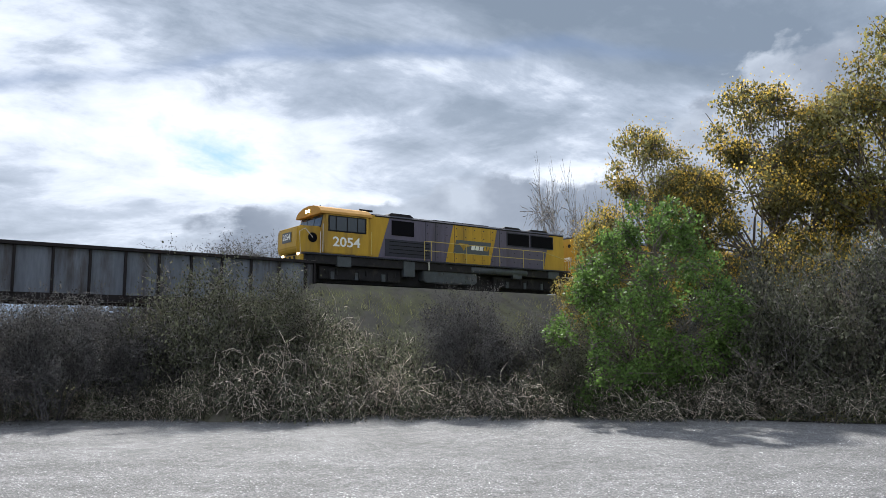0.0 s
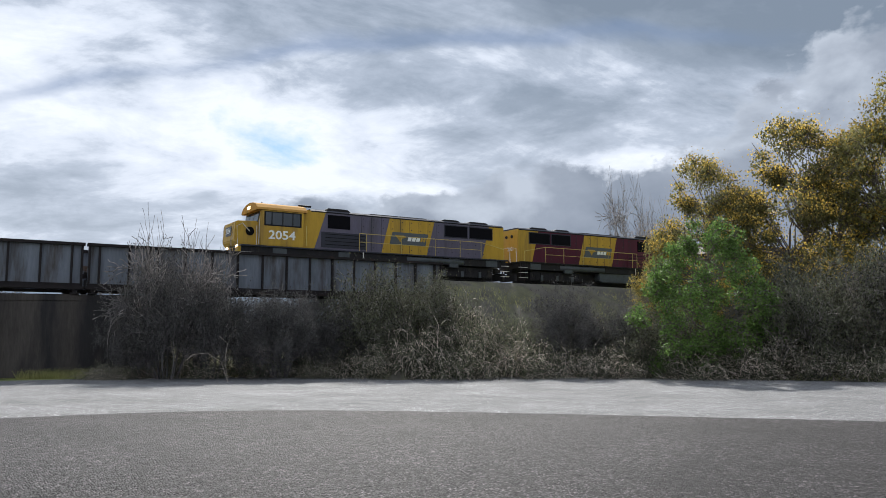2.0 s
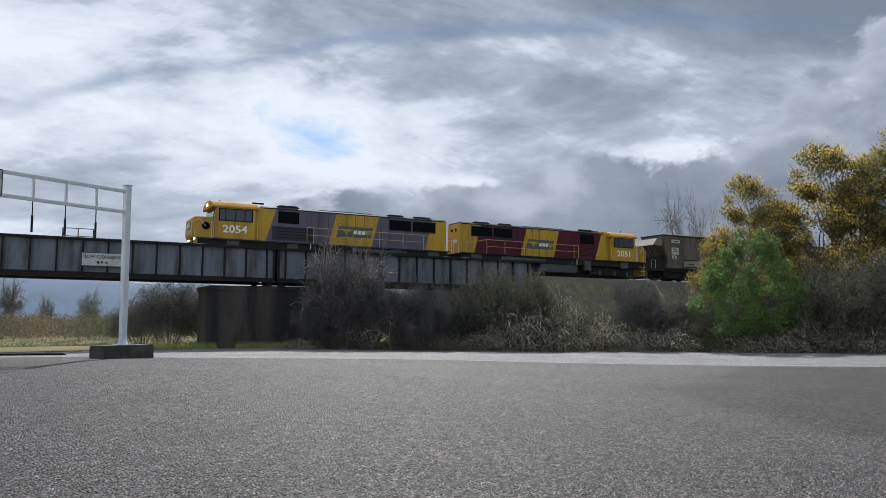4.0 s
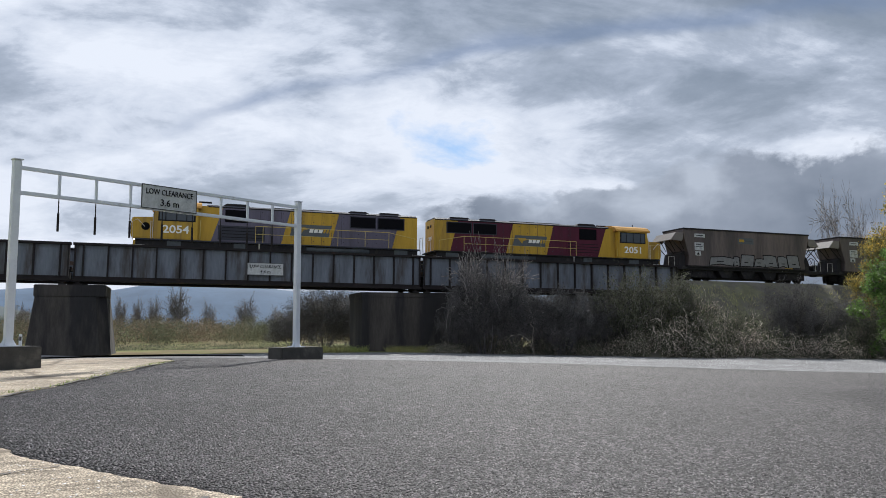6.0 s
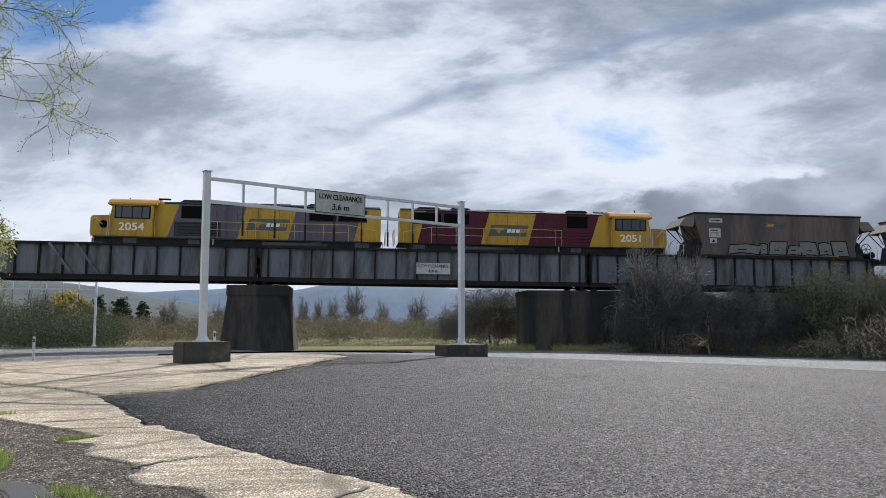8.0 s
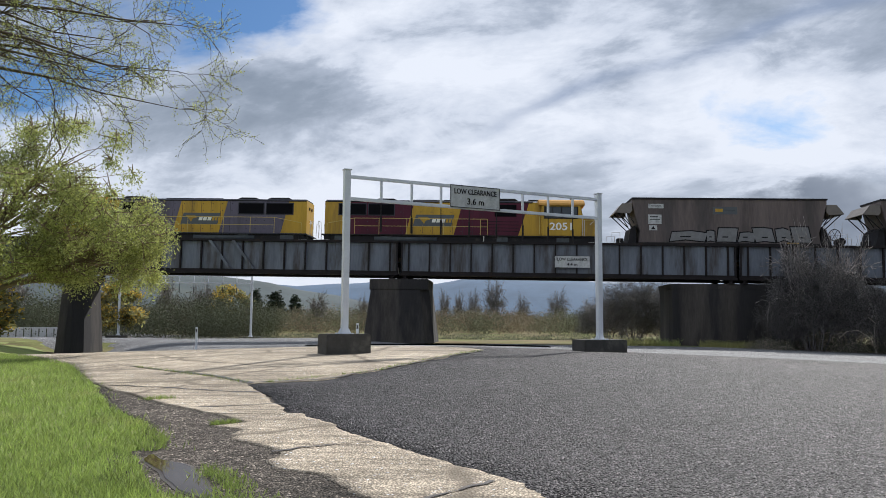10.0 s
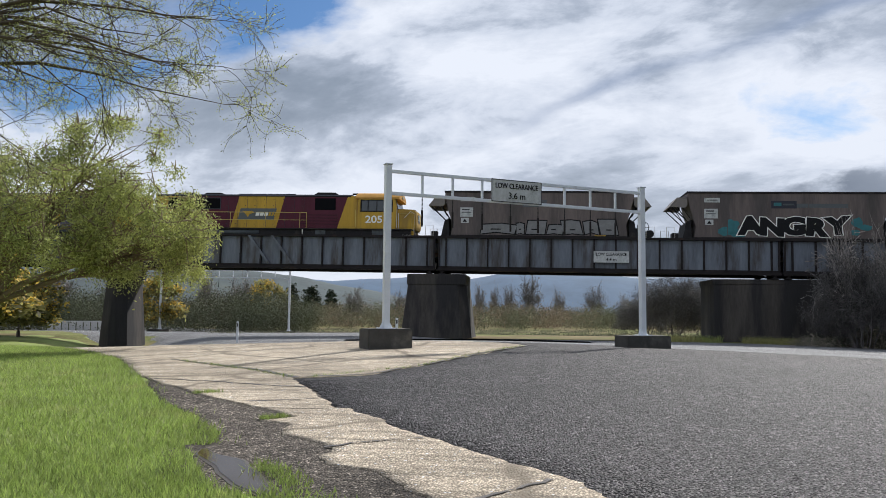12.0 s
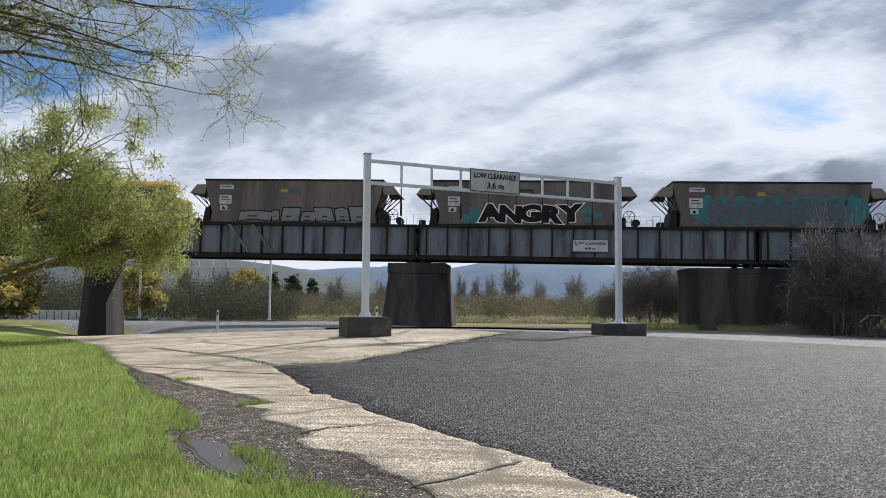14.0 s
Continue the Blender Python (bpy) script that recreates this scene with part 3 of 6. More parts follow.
def line_pose(x, turn=0.0):
    return pose(x, LINE_Y + LINE_SKEW * x, RAIL_Z - GRADE * x, 0, math.degrees(math.atan(GRADE)), math.degrees(math.atan(LINE_SKEW))) @ pose(0, 0, 0, 0, 0, turn)


SPANS = [(-50.2, -28.6), (-28.4, -6.85), (-6.65, 14.2), (14.4, 34.2)]


def girder_span(length, braces):
    th = thing("bridge_span", "grey weathered half-through steel plate girder bridge span with rust stains", "bridge span", group="bridge spans")
    for side in (-1, 1):
        yc = side * 1.75
        web = part("web", box(0, length, yc - 0.012, yc + 0.012, -1.08, 0.92), "girder", th)
        part("top_flange", box(-0.05, length + 0.05, yc - 0.22, yc + 0.2, 0.86, 1.0, 0.01), "flange", th, "dark rusty flange")
        part("bottom_flange", box(-0.05, length + 0.05, yc - 0.24, yc + 0.24, -1.22, -1.08, 0.01), "flange", th, "dark rusty flange")
        part("edge_angle", box(0, length, yc + side * 0.012, yc + side * 0.05, -1.08, -0.93), "flange", th)
        n = round(length / 1.42)
        # grey stiffeners drawn in the dark flange colour, which stands for their shadow
        me = mesh_of("stiffener", box(-0.045, 0.045, yc + side * 0.012, yc + side * 0.16, -0.93, 0.92), "flange")
        xs = [0.06, 0.5] + [0.5 + (length - 1.0) * k / n for k in range(1, n)] + [length - 0.5, length - 0.06]
        for x in xs:
            part("stiffener", me, None, th).location = (x, 0, 0)
        if braces and side < 0:
            for a, b in ((braces, braces + 1.35), (braces + 1.55, braces + 2.9)):
                part("brace", prism([(a, 0.9), (a + 0.2, 0.9), (b + 0.2, -0.9), (b, -0.9)], "y", yc - 0.24, yc - 0.165), "girder", th)
    me = mesh_of("cross_beam", box(-0.12, 0.12, -1.72, 1.72, -1.0, -0.55, 0.01), "flange")
    for k in range(int(length / 2.4) + 1):
        part("cross_beam", me, None, th).location = (0.4 + k * (length - 0.8) / int(length / 2.4), 0, 0)
    for y in (-0.55, 0.55):
        part("stringer", box(0, length, y - 0.12, y + 0.12, -0.55, -0.32, 0.01), "flange", th)
    me = mesh_of("sleeper", box(-0.11, 0.11, -1.15, 1.15, -0.32, -0.16, 0.01), "sleeper")
    for k in range(int(length / 0.62)):
        part("sleeper", me, None, th).location = (0.3 + k * 0.62, 0, 0)
    return th


for k, (a, b) in enumerate(SPANS):
    sp = girder_span(b - a, {1: 9.2}.get(k, 0))
    sp.matrix_world = line_pose(a)
    if k == 1:
        tagged(sp, "grey weathered plate girder bridge span with diagonal repair braces")

for y in (-0.555, 0.555):
    bm = box(-52, 34.3, y - 0.035, y + 0.035, -0.03, 0.0, 0.008)
    box(-52, 34.3, y - 0.012, y + 0.012, -0.13, -0.03, 0, bm)
    box(-52, 34.3, y - 0.065, y + 0.065, -0.16, -0.13, 0, bm)
    box(34.3, 150, y - 0.035, y + 0.035, -0.03, 0.0, 0.008, bm)
    box(34.3, 150, y - 0.065, y + 0.065, -0.16, -0.03, 0, bm)
    rl = new("rail", mesh_of("rail", bm, "rail"))
    rl.matrix_world = line_pose(0)
    tagged(rl, "steel running rail on timber sleepers", "rail", group="rails")


def line_point(x, y, z):
    return line_pose(x) @ Vector((0, y, z))


# embankment with its end slope at the abutment
def bank_z(X, Y):
    yc = LINE_Y + LINE_SKEW * X
    top = RAIL_Z - GRADE * X - 0.17
    off = np.abs(Y - yc)
    top = top + 0.05 * smooth_step((off - 1.35) / 0.35)
    drop = np.maximum(np.maximum((off - 2.7) / 1.25, (34.0 - X) / 1.3), 0)
    rough = np.array([[0.35 * noise.noise(Vector((x * 0.35, y * 0.35, 2))) + 0.16 * noise.noise(Vector((x * 1.1, y * 1.1, 5))) for x, y in zip(rx, ry)] for rx, ry in zip(X, Y)])
    z = top - drop + rough * np.minimum(drop, 1)
    return np.maximum(z, ground_z(X, Y) - 0.25)


bank = new("embankment", grid_mesh("embankment", np.arange(25, 150, 0.6), np.arange(38, 63, 0.5), bank_z, "ballast"))
tagged(bank, "earth railway embankment with rough grass and ballast", "embankment", kind="structure")
me = mesh_of("sleeper", box(-0.11, 0.11, -1.15, 1.15, -0.28, -0.14, 0.01), "sleeper")
for k in range(110):
    part("sleeper", me, None, bank).matrix_world = line_pose(34.6 + k * 0.62)


rr = thing("refuge_rail", "small steel handrail beside the track on the bridge", "handrail", line_pose(2.2))
for x in (0.0, 0.85, 1.7):
    part("post", rod([(x, 2.05, 0.95), (x, 2.05, 1.95)], 0.03), "flange", rr)
for z in (1.45, 1.93):
    part("rail", rod([(0, 2.05, z), (1.7, 2.05, z)], 0.025), "flange", rr)
part("bracket", box(-0.1, 1.8, 1.85, 2.15, 0.9, 0.96), "flange", rr)


# ---------------------------------------------------------------- piers
def pier(x, wide, deep, z0, cap, label, batter=0.10, wing=False):
    p = line_pose(x)
    zt = p.translation.z - 1.22 - 0.22
    th = thing("bridge_pier", label, "bridge pier", pose(x, p.translation.y, z0, 0, 0, math.degrees(math.atan(LINE_SKEW))), "bridge piers")
    h = zt - z0
    w, d, b = wide / 2, deep / 2, batter * h
    bm = bmesh.new()
    rings = []
    for z, g in ((-0.6, b * 1.05), (h - cap, 0.04)):
        ch = 0.55
        ring = [(-w - g + ch * 0.2, -d - g), (w + g - ch, -d - g), (w + g, -d - g + ch), (w + g, d + g - ch), (w + g - ch, d + g), (-w - g + ch * 0.2, d + g), (-w - g, d + g - ch), (-w - g, -d - g + ch)]
        rings.append([bm.verts.new((u, v, z)) for u, v in ring])
    for i in range(8):
        bm.faces.new((rings[0][i], rings[0][(i + 1) % 8], rings[1][(i + 1) % 8], rings[1][i]))
    bm.faces.new(rings[1])
    part("shaft", bm, "pier", th)
    part("cap", box(-w - 0.02, w + 0.02, -d - 0.05, d + 0.05, h - cap, h - 0.004, 0.04), "pier", th, "stained concrete cap")
    for y in (-1.75, 1.75):
        for dx in (-0.45, 0.35):
            bm = box(dx - 0.2, dx + 0.2, y - 0.2, y + 0.2, h, h + 0.06)
            disc((dx, y, h + 0.13), 0.09, 0.36, "Y", 10, bm)
            box(dx - 0.17, dx + 0.17, y - 0.18, y + 0.18, h + 0.17, h + 0.22, 0, bm)
            part("bearing", bm, "flange", th)
    return th


pier(-6.75, 3.7, 3.9, 0.05, 0.7, "tapering dark stained concrete pier under the bridge", 0.115)
pier(-28.5, 1.2, 3.0, -1.1, 0.6, "slender dark concrete bridge pier beside the lawn", 0.06)
pier(14.3, 8.2, 3.6, -0.3, 0.35, "broad dark water-stained concrete pier", 0.015)
pier(-50.3, 3.2, 3.9, -1.2, 0.7, "dark concrete bridge pier behind the willow", 0.1)

ab = thing("abutment", "dark stained concrete bridge abutment in the embankment", "abutment", line_pose(34.2))
part("seat", box(-0.6, 1.4, -2.6, 2.6, -6.0, -1.25, 0.05), "pier", ab)
part("back_wall", box(0.3, 1.2, -2.6, 2.6, -1.25, -0.25, 0.04), "pier", ab)


# ---------------------------------------------------------------- height gantries
def gantry(foot_a, foot_b, top, base_a, base_b, label, chains=True, rail_gap=0.62):
    a, b = Vector(foot_a), Vector(foot_b)
    th = thing("height_gantry", label, "gantry")
    ang = math.degrees(math.atan2(b.y - a.y, b.x - a.x))
    for p, (bw, bd, bh) in ((a, base_a), (b, base_b)):
        m = pose(p.x, p.y, p.z, 0, 0, ang)
        fb = part("footing", box(-bw / 2, bw / 2, -bd / 2, bd / 2, -0.4, bh, 0.03), "block", th, "dark concrete footing block")
        fb.matrix_world = m
        post = part("post", box(-0.085, 0.085, -0.085, 0.085, bh, top - p.z, 0.012), "white", th)
        post.matrix_world = m
        part("base_plate", box(-0.2, 0.2, -0.2, 0.2, bh, bh + 0.025), "white", th).matrix_world = m
        for dx in (-1, 1):
            part("gusset", prism([(0.085 * dx, bh + 0.02), (0.19 * dx, bh + 0.02), (0.085 * dx, bh + 0.2)], "y", -0.008, 0.008), "white", th).matrix_world = m
        part("post_cap", box(-0.11, 0.11, -0.11, 0.11, top - p.z, top - p.z + 0.03, 0.01), "white", th).matrix_world = m
    span = (b - a).xy.length
    m = pose(a.x, a.y, top, 0, 0, ang)
    for z in (-0.17, -0.17 - rail_gap):
        part("rail", box(0.08, span - 0.08, -0.04, 0.04, z - 0.045, z + 0.045, 0.008), "white", th).matrix_world = m
    n = 9
    for k in range(1, n):
        x = 0.08 + (span - 0.16) * k / n
        part("upright", box(x - 0.03, x + 0.03, -0.03, 0.03, -0.17 - rail_gap + 0.045, -0.215, 0.004), "white", th).matrix_world = m
        if chains:
            ch = thing("hanging_chain", "chain with a weighted tube hanging from the gantry rail", "chain", m @ pose(x, 0, -0.22 - rail_gap), "gantry chains")
            bm = bmesh.new()
            for j in range(6):
                z = -0.03 - j * 0.055
                if j % 2:
                    box(-0.014, 0.014, -0.006, 0.006, z - 0.035, z + 0.035, 0, bm)
                else:
                    box(-0.006, 0.006, -0.014, 0.014, z - 0.035, z + 0.035, 0, bm)
            part("links", bm, "under", ch)
            part("tube", rod([(0, 0, -0.35), (0, 0, -0.80)], 0.03, 8), "flange", ch)
    return th, m, span


near_gantry, gm, gspan = gantry((-4.14, 20.28, 0.62), (3.06, 24.71, 0.72), 5.57, (1.22, 0.8, 0.55), (1.65, 0.7, 0.24), "white painted steel height-limit gantry on concrete footings", True, 0.60)


def sign_board(name, w, h, lines, m, label, category="sign"):
    th = thing(name, label, category, m)
    part("panel", box(-w / 2, w / 2, -0.012, 0.012, -h / 2, h / 2, 0.004), "sign", th)
    for x0, x1, z0, z1 in ((-w / 2, w / 2, h / 2 - 0.025, h / 2), (-w / 2, w / 2, -h / 2, -h / 2 + 0.025), (-w / 2, -w / 2 + 0.025, -h / 2 + 0.025, h / 2 - 0.025), (w / 2 - 0.025, w / 2, -h / 2 + 0.025, h / 2 - 0.025)):
        part("border", box(x0, x1, -0.017, -0.0125, z0, z1), "signframe", th)
    for words, size, z, widen in lines:
        lettering("lettering", words, size, "black", th, pose(0, -0.019, z, 90, 0, 0), "black lettering", widen)
    return th


ga = math.degrees(math.atan2(24.71 - 20.28, 7.2))
sign_board("clearance_sign", 1.66, 0.66, [("LOW CLEARANCE", 0.215, 0.14, 0.80), ("3.6 m", 0.255, -0.14, 1.0)], gm @ pose(gspan * 0.465, -0.07, -0.46), "white rectangular warning sign with black lettering on the gantry")
sg = line_pose(4.15)
sign_board("bridge_sign", 2.2, 0.76, [("LOW CLEARANCE", 0.27, 0.15, 0.84), ("4.4 m", 0.28, -0.17, 1.0)], sg @ pose(0, -1.96, -0.22), "white rectangular low clearance sign on the girder")
far_gantry, fm, fspan = gantry((-32.4, 62.5, float(ground_z(-32.4, 62.5))), (-21.7, 64.5, float(ground_z(-21.7, 64.5))), 5.25, (1.8, 0.9, 0.3), (1.8, 0.9, 0.25), "distant grey height-limit gantry beyond the bridge", True)


def guide_post(x, y, h=0.95):
    z = float(ground_z(x, y))
    th = thing("guide_post", "white roadside guide post with a dark reflector", "post", pose(x, y, z))
    part("stake", box(-0.05, 0.05, -0.015, 0.015, -0.2, h, 0.008), "white", th)
    part("reflector", box(-0.035, 0.035, -0.02, -0.0155, h - 0.22, h - 0.08), "signframe", th)


guide_post(-12.7, 31.2, 0.95)
guide_post(-5.6, 29.5, 0.9)

# ---------------------------------------------------------------- locomotives
LOCO = 17.7


def slanted(a, b, z0, z1, k):
    """An upright band from a to b along the body, whose ends lean by k per metre."""
    return [(a, z0), (b, z0), (b + k * (z1 - z0), z1), (a + k * (z1 - z0), z1)]


def wheelset_mesh():
    bm = bmesh.new()
    for y in (-0.555, 0.555):
        disc((0, y, 0), 0.475, 0.12, "Y", 24, bm)
        disc((0, y + math.copysign(0.075, y), 0), 0.2, 0.06, "Y", 12, bm)
        for k in range(5):
            a = k * 2 * math.pi / 5
            disc((0.31 * math.cos(a), y + math.copysign(0.065, y), 0.31 * math.sin(a)), 0.055, 0.02, "Y", 8, bm)
    disc((0, 0, 0), 0.08, 1.6, "Y", 10, bm)
    return mesh_of("wheelset", bm, "under")


WHEELSET = wheelset_mesh()
TURNING = []


def bogie(th, xc, axles, half):
    fr = part("bogie", box(xc - half, xc + half, -0.99, -0.85, 0.24, 0.88, 0.03), "under", th)
    part("side_frame", box(xc - half, xc + half, 0.85, 0.99, 0.24, 0.88, 0.03), "under", fr)
    part("transom", box(xc - 0.35, xc + 0.35, -0.83, 0.83, 0.5, 0.8, 0.03), "under", fr)
    for dx in axles:
        for s in (-1, 1):
            part("axle_box", box(xc + dx - 0.17, xc + dx + 0.17, s * 0.95 - 0.09, s * 0.95 + 0.09, 0.3, 0.66, 0.02), "under", fr)
            for e in (-0.3, 0.3):
                part("spring", disc((xc + dx + e, s * 0.97, 0.62), 0.075, 0.26, "Z", 8), "under", fr)
        w = part("wheelset", WHEELSET, None, th)
        w.location = (xc + dx, 0, 0.475)
        TURNING.append(w)


def locomotive(number, k, body, dark, label, lit):
    th = thing("locomotive", label, "locomotive", group="locomotives")
    # frame and walkway
    part("underframe", prism([(0.35, 1.02), (0.6, 0.95), (17.3, 0.95), (17.6, 1.05), (17.6, 1.38), (0.35, 1.38)], "y", -1.28, 1.28, 0.02), "under", th)
    part("walkway", box(0.3, 17.75, -1.4, 1.4, 1.38, 1.46, 0.015), "dgrey" if number == "2054" else "under", th)
    # added dark filler box that keeps light from showing through under the frame
    part("underbelly", box(1.0, 16.9, -0.72, 0.72, 0.09, 0.96, 0.02), "under", th)
    # nose
    nose = part("nose", prism([(0.12, 1.46), (0.02, 1.7), (0.05, 2.68), (0.14, 2.76), (1.75, 2.83), (1.75, 1.46)], "y", -1.12, 1.12, 0.05), "yellow", th)
    part("number_board", box(0.0, 0.03, -0.5, 0.5, 2.0, 2.5, 0.006), "plate", nose, "grey number board")
    lettering("fleet_number", number, 0.42, "number", nose, pose(-0.012, 0, 2.25, 90, 0, -90), "white fleet number")
    for s in (-1, 1):
        if s < 0:
            part("vent", disc((0.85, s * 1.13, 2.22), 0.24, 0.03, "Y", 20), "grille", nose, "round black vent")
        else:
            part("nose_rail", rod([(0.3, 1.2, 1.5), (0.3, 1.2, 2.5), (1.2, 1.2, 2.5), (1.2, 1.2, 1.5)], 0.018), "handrail", nose)
        part("nose_door", box(1.05, 1.6, s * 1.125 - 0.008, s * 1.125 + 0.008, 1.6, 2.62), "yellow", nose)
    # cab
    cab = part("cab", prism([(1.7, 1.46), (1.62, 2.7), (1.75, 3.42), (4.2, 3.42), (4.2, 1.46)], "y", -1.38, 1.38, 0.04), "yellow", th)
    roof_outline = [(-1.42, 3.42), (-1.38, 3.55), (-1.1, 3.76), (-0.6, 3.9), (0, 3.95), (0.6, 3.9), (1.1, 3.76), (1.38, 3.55), (1.42, 3.42)]
    part("cab_roof", prism(roof_outline, "x", 1.48, 4.28, 0.02), "cabroof", cab, "faded orange domed roof")
    for y0, y1 in ((-1.15, -0.42), (-0.36, 0.36), (0.42, 1.15)):
        part("windscreen", prism([(1.575, 2.76), (1.645, 2.76), (1.75, 3.38), (1.70, 3.38)], "y", y0, y1), "glass", cab, "dark glass")
    for s in (-1, 1):
        y = s * 1.384
        part("window_surround", box(1.9, 4.0, y - 0.006, y + 0.006, 2.56, 3.36, 0.004), "black", cab)
        for a, b in ((1.98, 2.30), (2.36, 2.92), (2.98, 3.5), (3.56, 3.92)):
            part("side_window", box(a, b, y - 0.012, y + 0.012, 2.63, 3.30, 0.004), "glass", cab, "dark glass")
        part("door_post", rod([(1.62, s * 1.40, 1.5), (1.62, s * 1.40, 2.9)], 0.02), "palerail", cab)
        lettering("fleet_number", number, 0.66, "number", cab, pose(2.93, s * 1.392, 2.05, 90, 0, 0 if s < 0 else 180), "white fleet number", 1.18, 0.018)
    cab.location.x = -0.35
    part("horn", rod([(4.15, -0.35, 3.98), (4.75, -0.35, 3.98)], 0.06, 8), "black", cab)
    part("antenna", rod([(2.3, 0.3, 3.9), (2.3, 0.3, 4.12)], 0.03), "black", cab)
    # headlamps: a roof pair and two at the buffer beam
    for y in (-0.14, 0.14):
        part("headlamp", disc((1.46, y, 3.66), 0.09, 0.06, "X", 14), "headlamp" if lit else "palerail", cab, "round headlamp")
    part("lamp_surround", box(1.47, 1.52, -0.36, 0.36, 3.53, 3.79, 0.02), "yellow", cab)
    for s in (-1, 1):
        part("ditch_lamp", disc((0.22, s * 0.88, 1.42), 0.09, 0.08, "X", 14), "headlamp" if lit else "palerail", th, "round ditch lamp")
    # pilot with warning stripes
    pilot = part("pilot", prism([(0.18, 0.35), (0.34, 0.3), (0.4, 1.36), (0.2, 1.36)], "y", -1.2, 1.2, 0.02), "yellow", th, "black and yellow striped pilot")
    for y in (-0.95, -0.45, 0.05, 0.55):
        part("stripe", prism([(y, 0.42), (y + 0.2, 0.42), (y + 0.5, 1.32), (y + 0.3, 1.32)], "x", 0.155, 0.175), "black", pilot)
    for x in (-0.35, LOCO + 0.05):
        bm = box(x - 0.22, x + 0.3, -0.1, 0.1, 0.68, 0.92, 0.03)
        box(x - 0.24, x + 0.06, -0.16, 0.16, 0.62, 0.98, 0.03, bm)
        part("coupler", bm, "under", th)
        part("hose_bracket", box(x - 0.1, x + 0.12, -0.85, 0.85, 0.16, 0.62, 0.03), "under", th)
    for x in (0.3, 17.2):
        for s in (-1, 1):
            st = part("steps", box(x + 0.02, x + 0.05, s * 1.36 - 0.02, s * 1.36 + 0.02, 0.3, 1.4), "under", th)
            part("step_side", box(x + 0.55, x + 0.58, s * 1.36 - 0.02, s * 1.36 + 0.02, 0.3, 1.4), "under", st)
            for z in (0.36, 0.7, 1.04):
                part("tread", box(x, x + 0.6, s * 1.3 - 0.1, s * 1.3 + 0.1, z, z + 0.03), "palerail", st)
    # hood in painted bands with raking joints
    z0, z1, w = 1.46, 3.66, 0.98
    cuts = [3.8, 4.75, 8.9, 12.05, 16.2, LOCO - 0.05]
    bands = [("yellow", cuts[0], cuts[1]), (body, cuts[1], cuts[2]), ("yellow", cuts[2], cuts[3]), (body, cuts[3], cuts[4]), ("yellow", cuts[4], cuts[5])]
    for mat, a, b in bands:
        k0 = 0 if a == cuts[0] else k
        k1 = 0 if b == cuts[5] else k
        zz = z1 - z0
        out = [(a - k0 * zz / 2, z0), (b - k1 * zz / 2, z0), (b + k1 * zz / 2, z1), (a + k0 * zz / 2, z1)]
        part("hood_panel", prism(out, "y", -w, w), mat, th, "yellow hood band" if mat == "yellow" else "")
    bm = prism([(-w, z1), (-w + 0.12, z1 + 0.1), (w - 0.12, z1 + 0.1), (w, z1)], "x", 4.25, LOCO - 0.1, 0.01)
    part("hood_roof", bm, "dgrey", th)
    for s in (-1, 1):
        y = s * (w + 0.006)
        # lower dark skirt behind the cab
        part("air_intake", prism(slanted(4.9 - k * 0.4, 7.6, 1.6, 2.5, 0), "y", min(y, y + s * 0.02), max(y, y + s * 0.02)), dark, th, "dark lower side panel")
        for a, b in ((5.15, 6.55),):
            part("blower_grille", box(a, b, y - 0.03, y + 0.03, 2.72, 3.5, 0.01), "grille", th, "black blower grille")
        for a, b in ((13.1, 14.75), (14.95, 16.7)):
            part("radiator_frame", box(a - 0.06, b + 0.06, y - 0.02, y + 0.02, 2.72, 3.52, 0.01), "dgrey", th)
            rg = part("radiator_grille", box(a, b, y - 0.035, y + 0.035, 2.78, 3.46, 0.01), "grille", th, "black radiator grille")
        # access doors with hinges
        xs = [7.3, 7.95, 8.6, 9.25, 9.9, 10.55, 11.2, 11.85, 12.5]
        for a in xs:
            part("door_seam", box(a - 0.008, a + 0.008, y - 0.006, y + 0.006, 1.55, 3.58), "dgrey", th)
            for z in (1.72, 2.95, 3.4):
                part("latch", box(a + 0.1, a + 0.15, y - 0.018, y + 0.018, z, z + 0.05), "dgrey", th)
        for a in (13.6, 14.2, 14.8, 15.4, 16.0):
            for z in (1.75, 2.3):
                part("latch", box(a, a + 0.05, y - 0.018, y + 0.018, z, z + 0.05), "dgrey", th)
        # emblem plate
        pl = part("emblem_plate", prism(slanted(9.25 - 0.35 * k, 11.75 - 0.35 * k, 2.05, 2.8, k), "y", min(y, y + s * 0.022), max(y, y + s * 0.022)), "plate", th, "grey slanted emblem plate")
        f = 1 if s < 0 else -1
        xm = 10.5
        ya, yb = sorted((y + s * 0.022, y + s * 0.03))
        part("emblem_bird", prism([(xm - f * 1.0, 2.62), (xm - f * 0.35, 2.62), (xm - f * 0.2, 2.5), (xm - f * 0.5, 2.42), (xm - f * 0.62, 2.2), (xm - f * 0.78, 2.42)], "y", ya, yb), "yellow", pl, "yellow winged emblem")
        for j in range(3):
            x0 = xm - f * (0.12 - j * 0.3)
            part("emblem_bar", prism([(x0, 2.30), (x0 + f * 0.24, 2.30), (x0 + f * 0.31, 2.56), (x0 + f * 0.07, 2.56)], "y", ya, yb), "number", pl)
        for j in range(3):
            x0 = xm - f * (-0.78 - j * 0.2)
            part("emblem_bar", prism([(x0, 2.30), (x0 + f * 0.14, 2.30), (x0 + f * 0.21, 2.56), (x0 + f * 0.07, 2.56)], "y", ya, yb), "yellow", pl)
        # handrails
        yr = s * 1.34
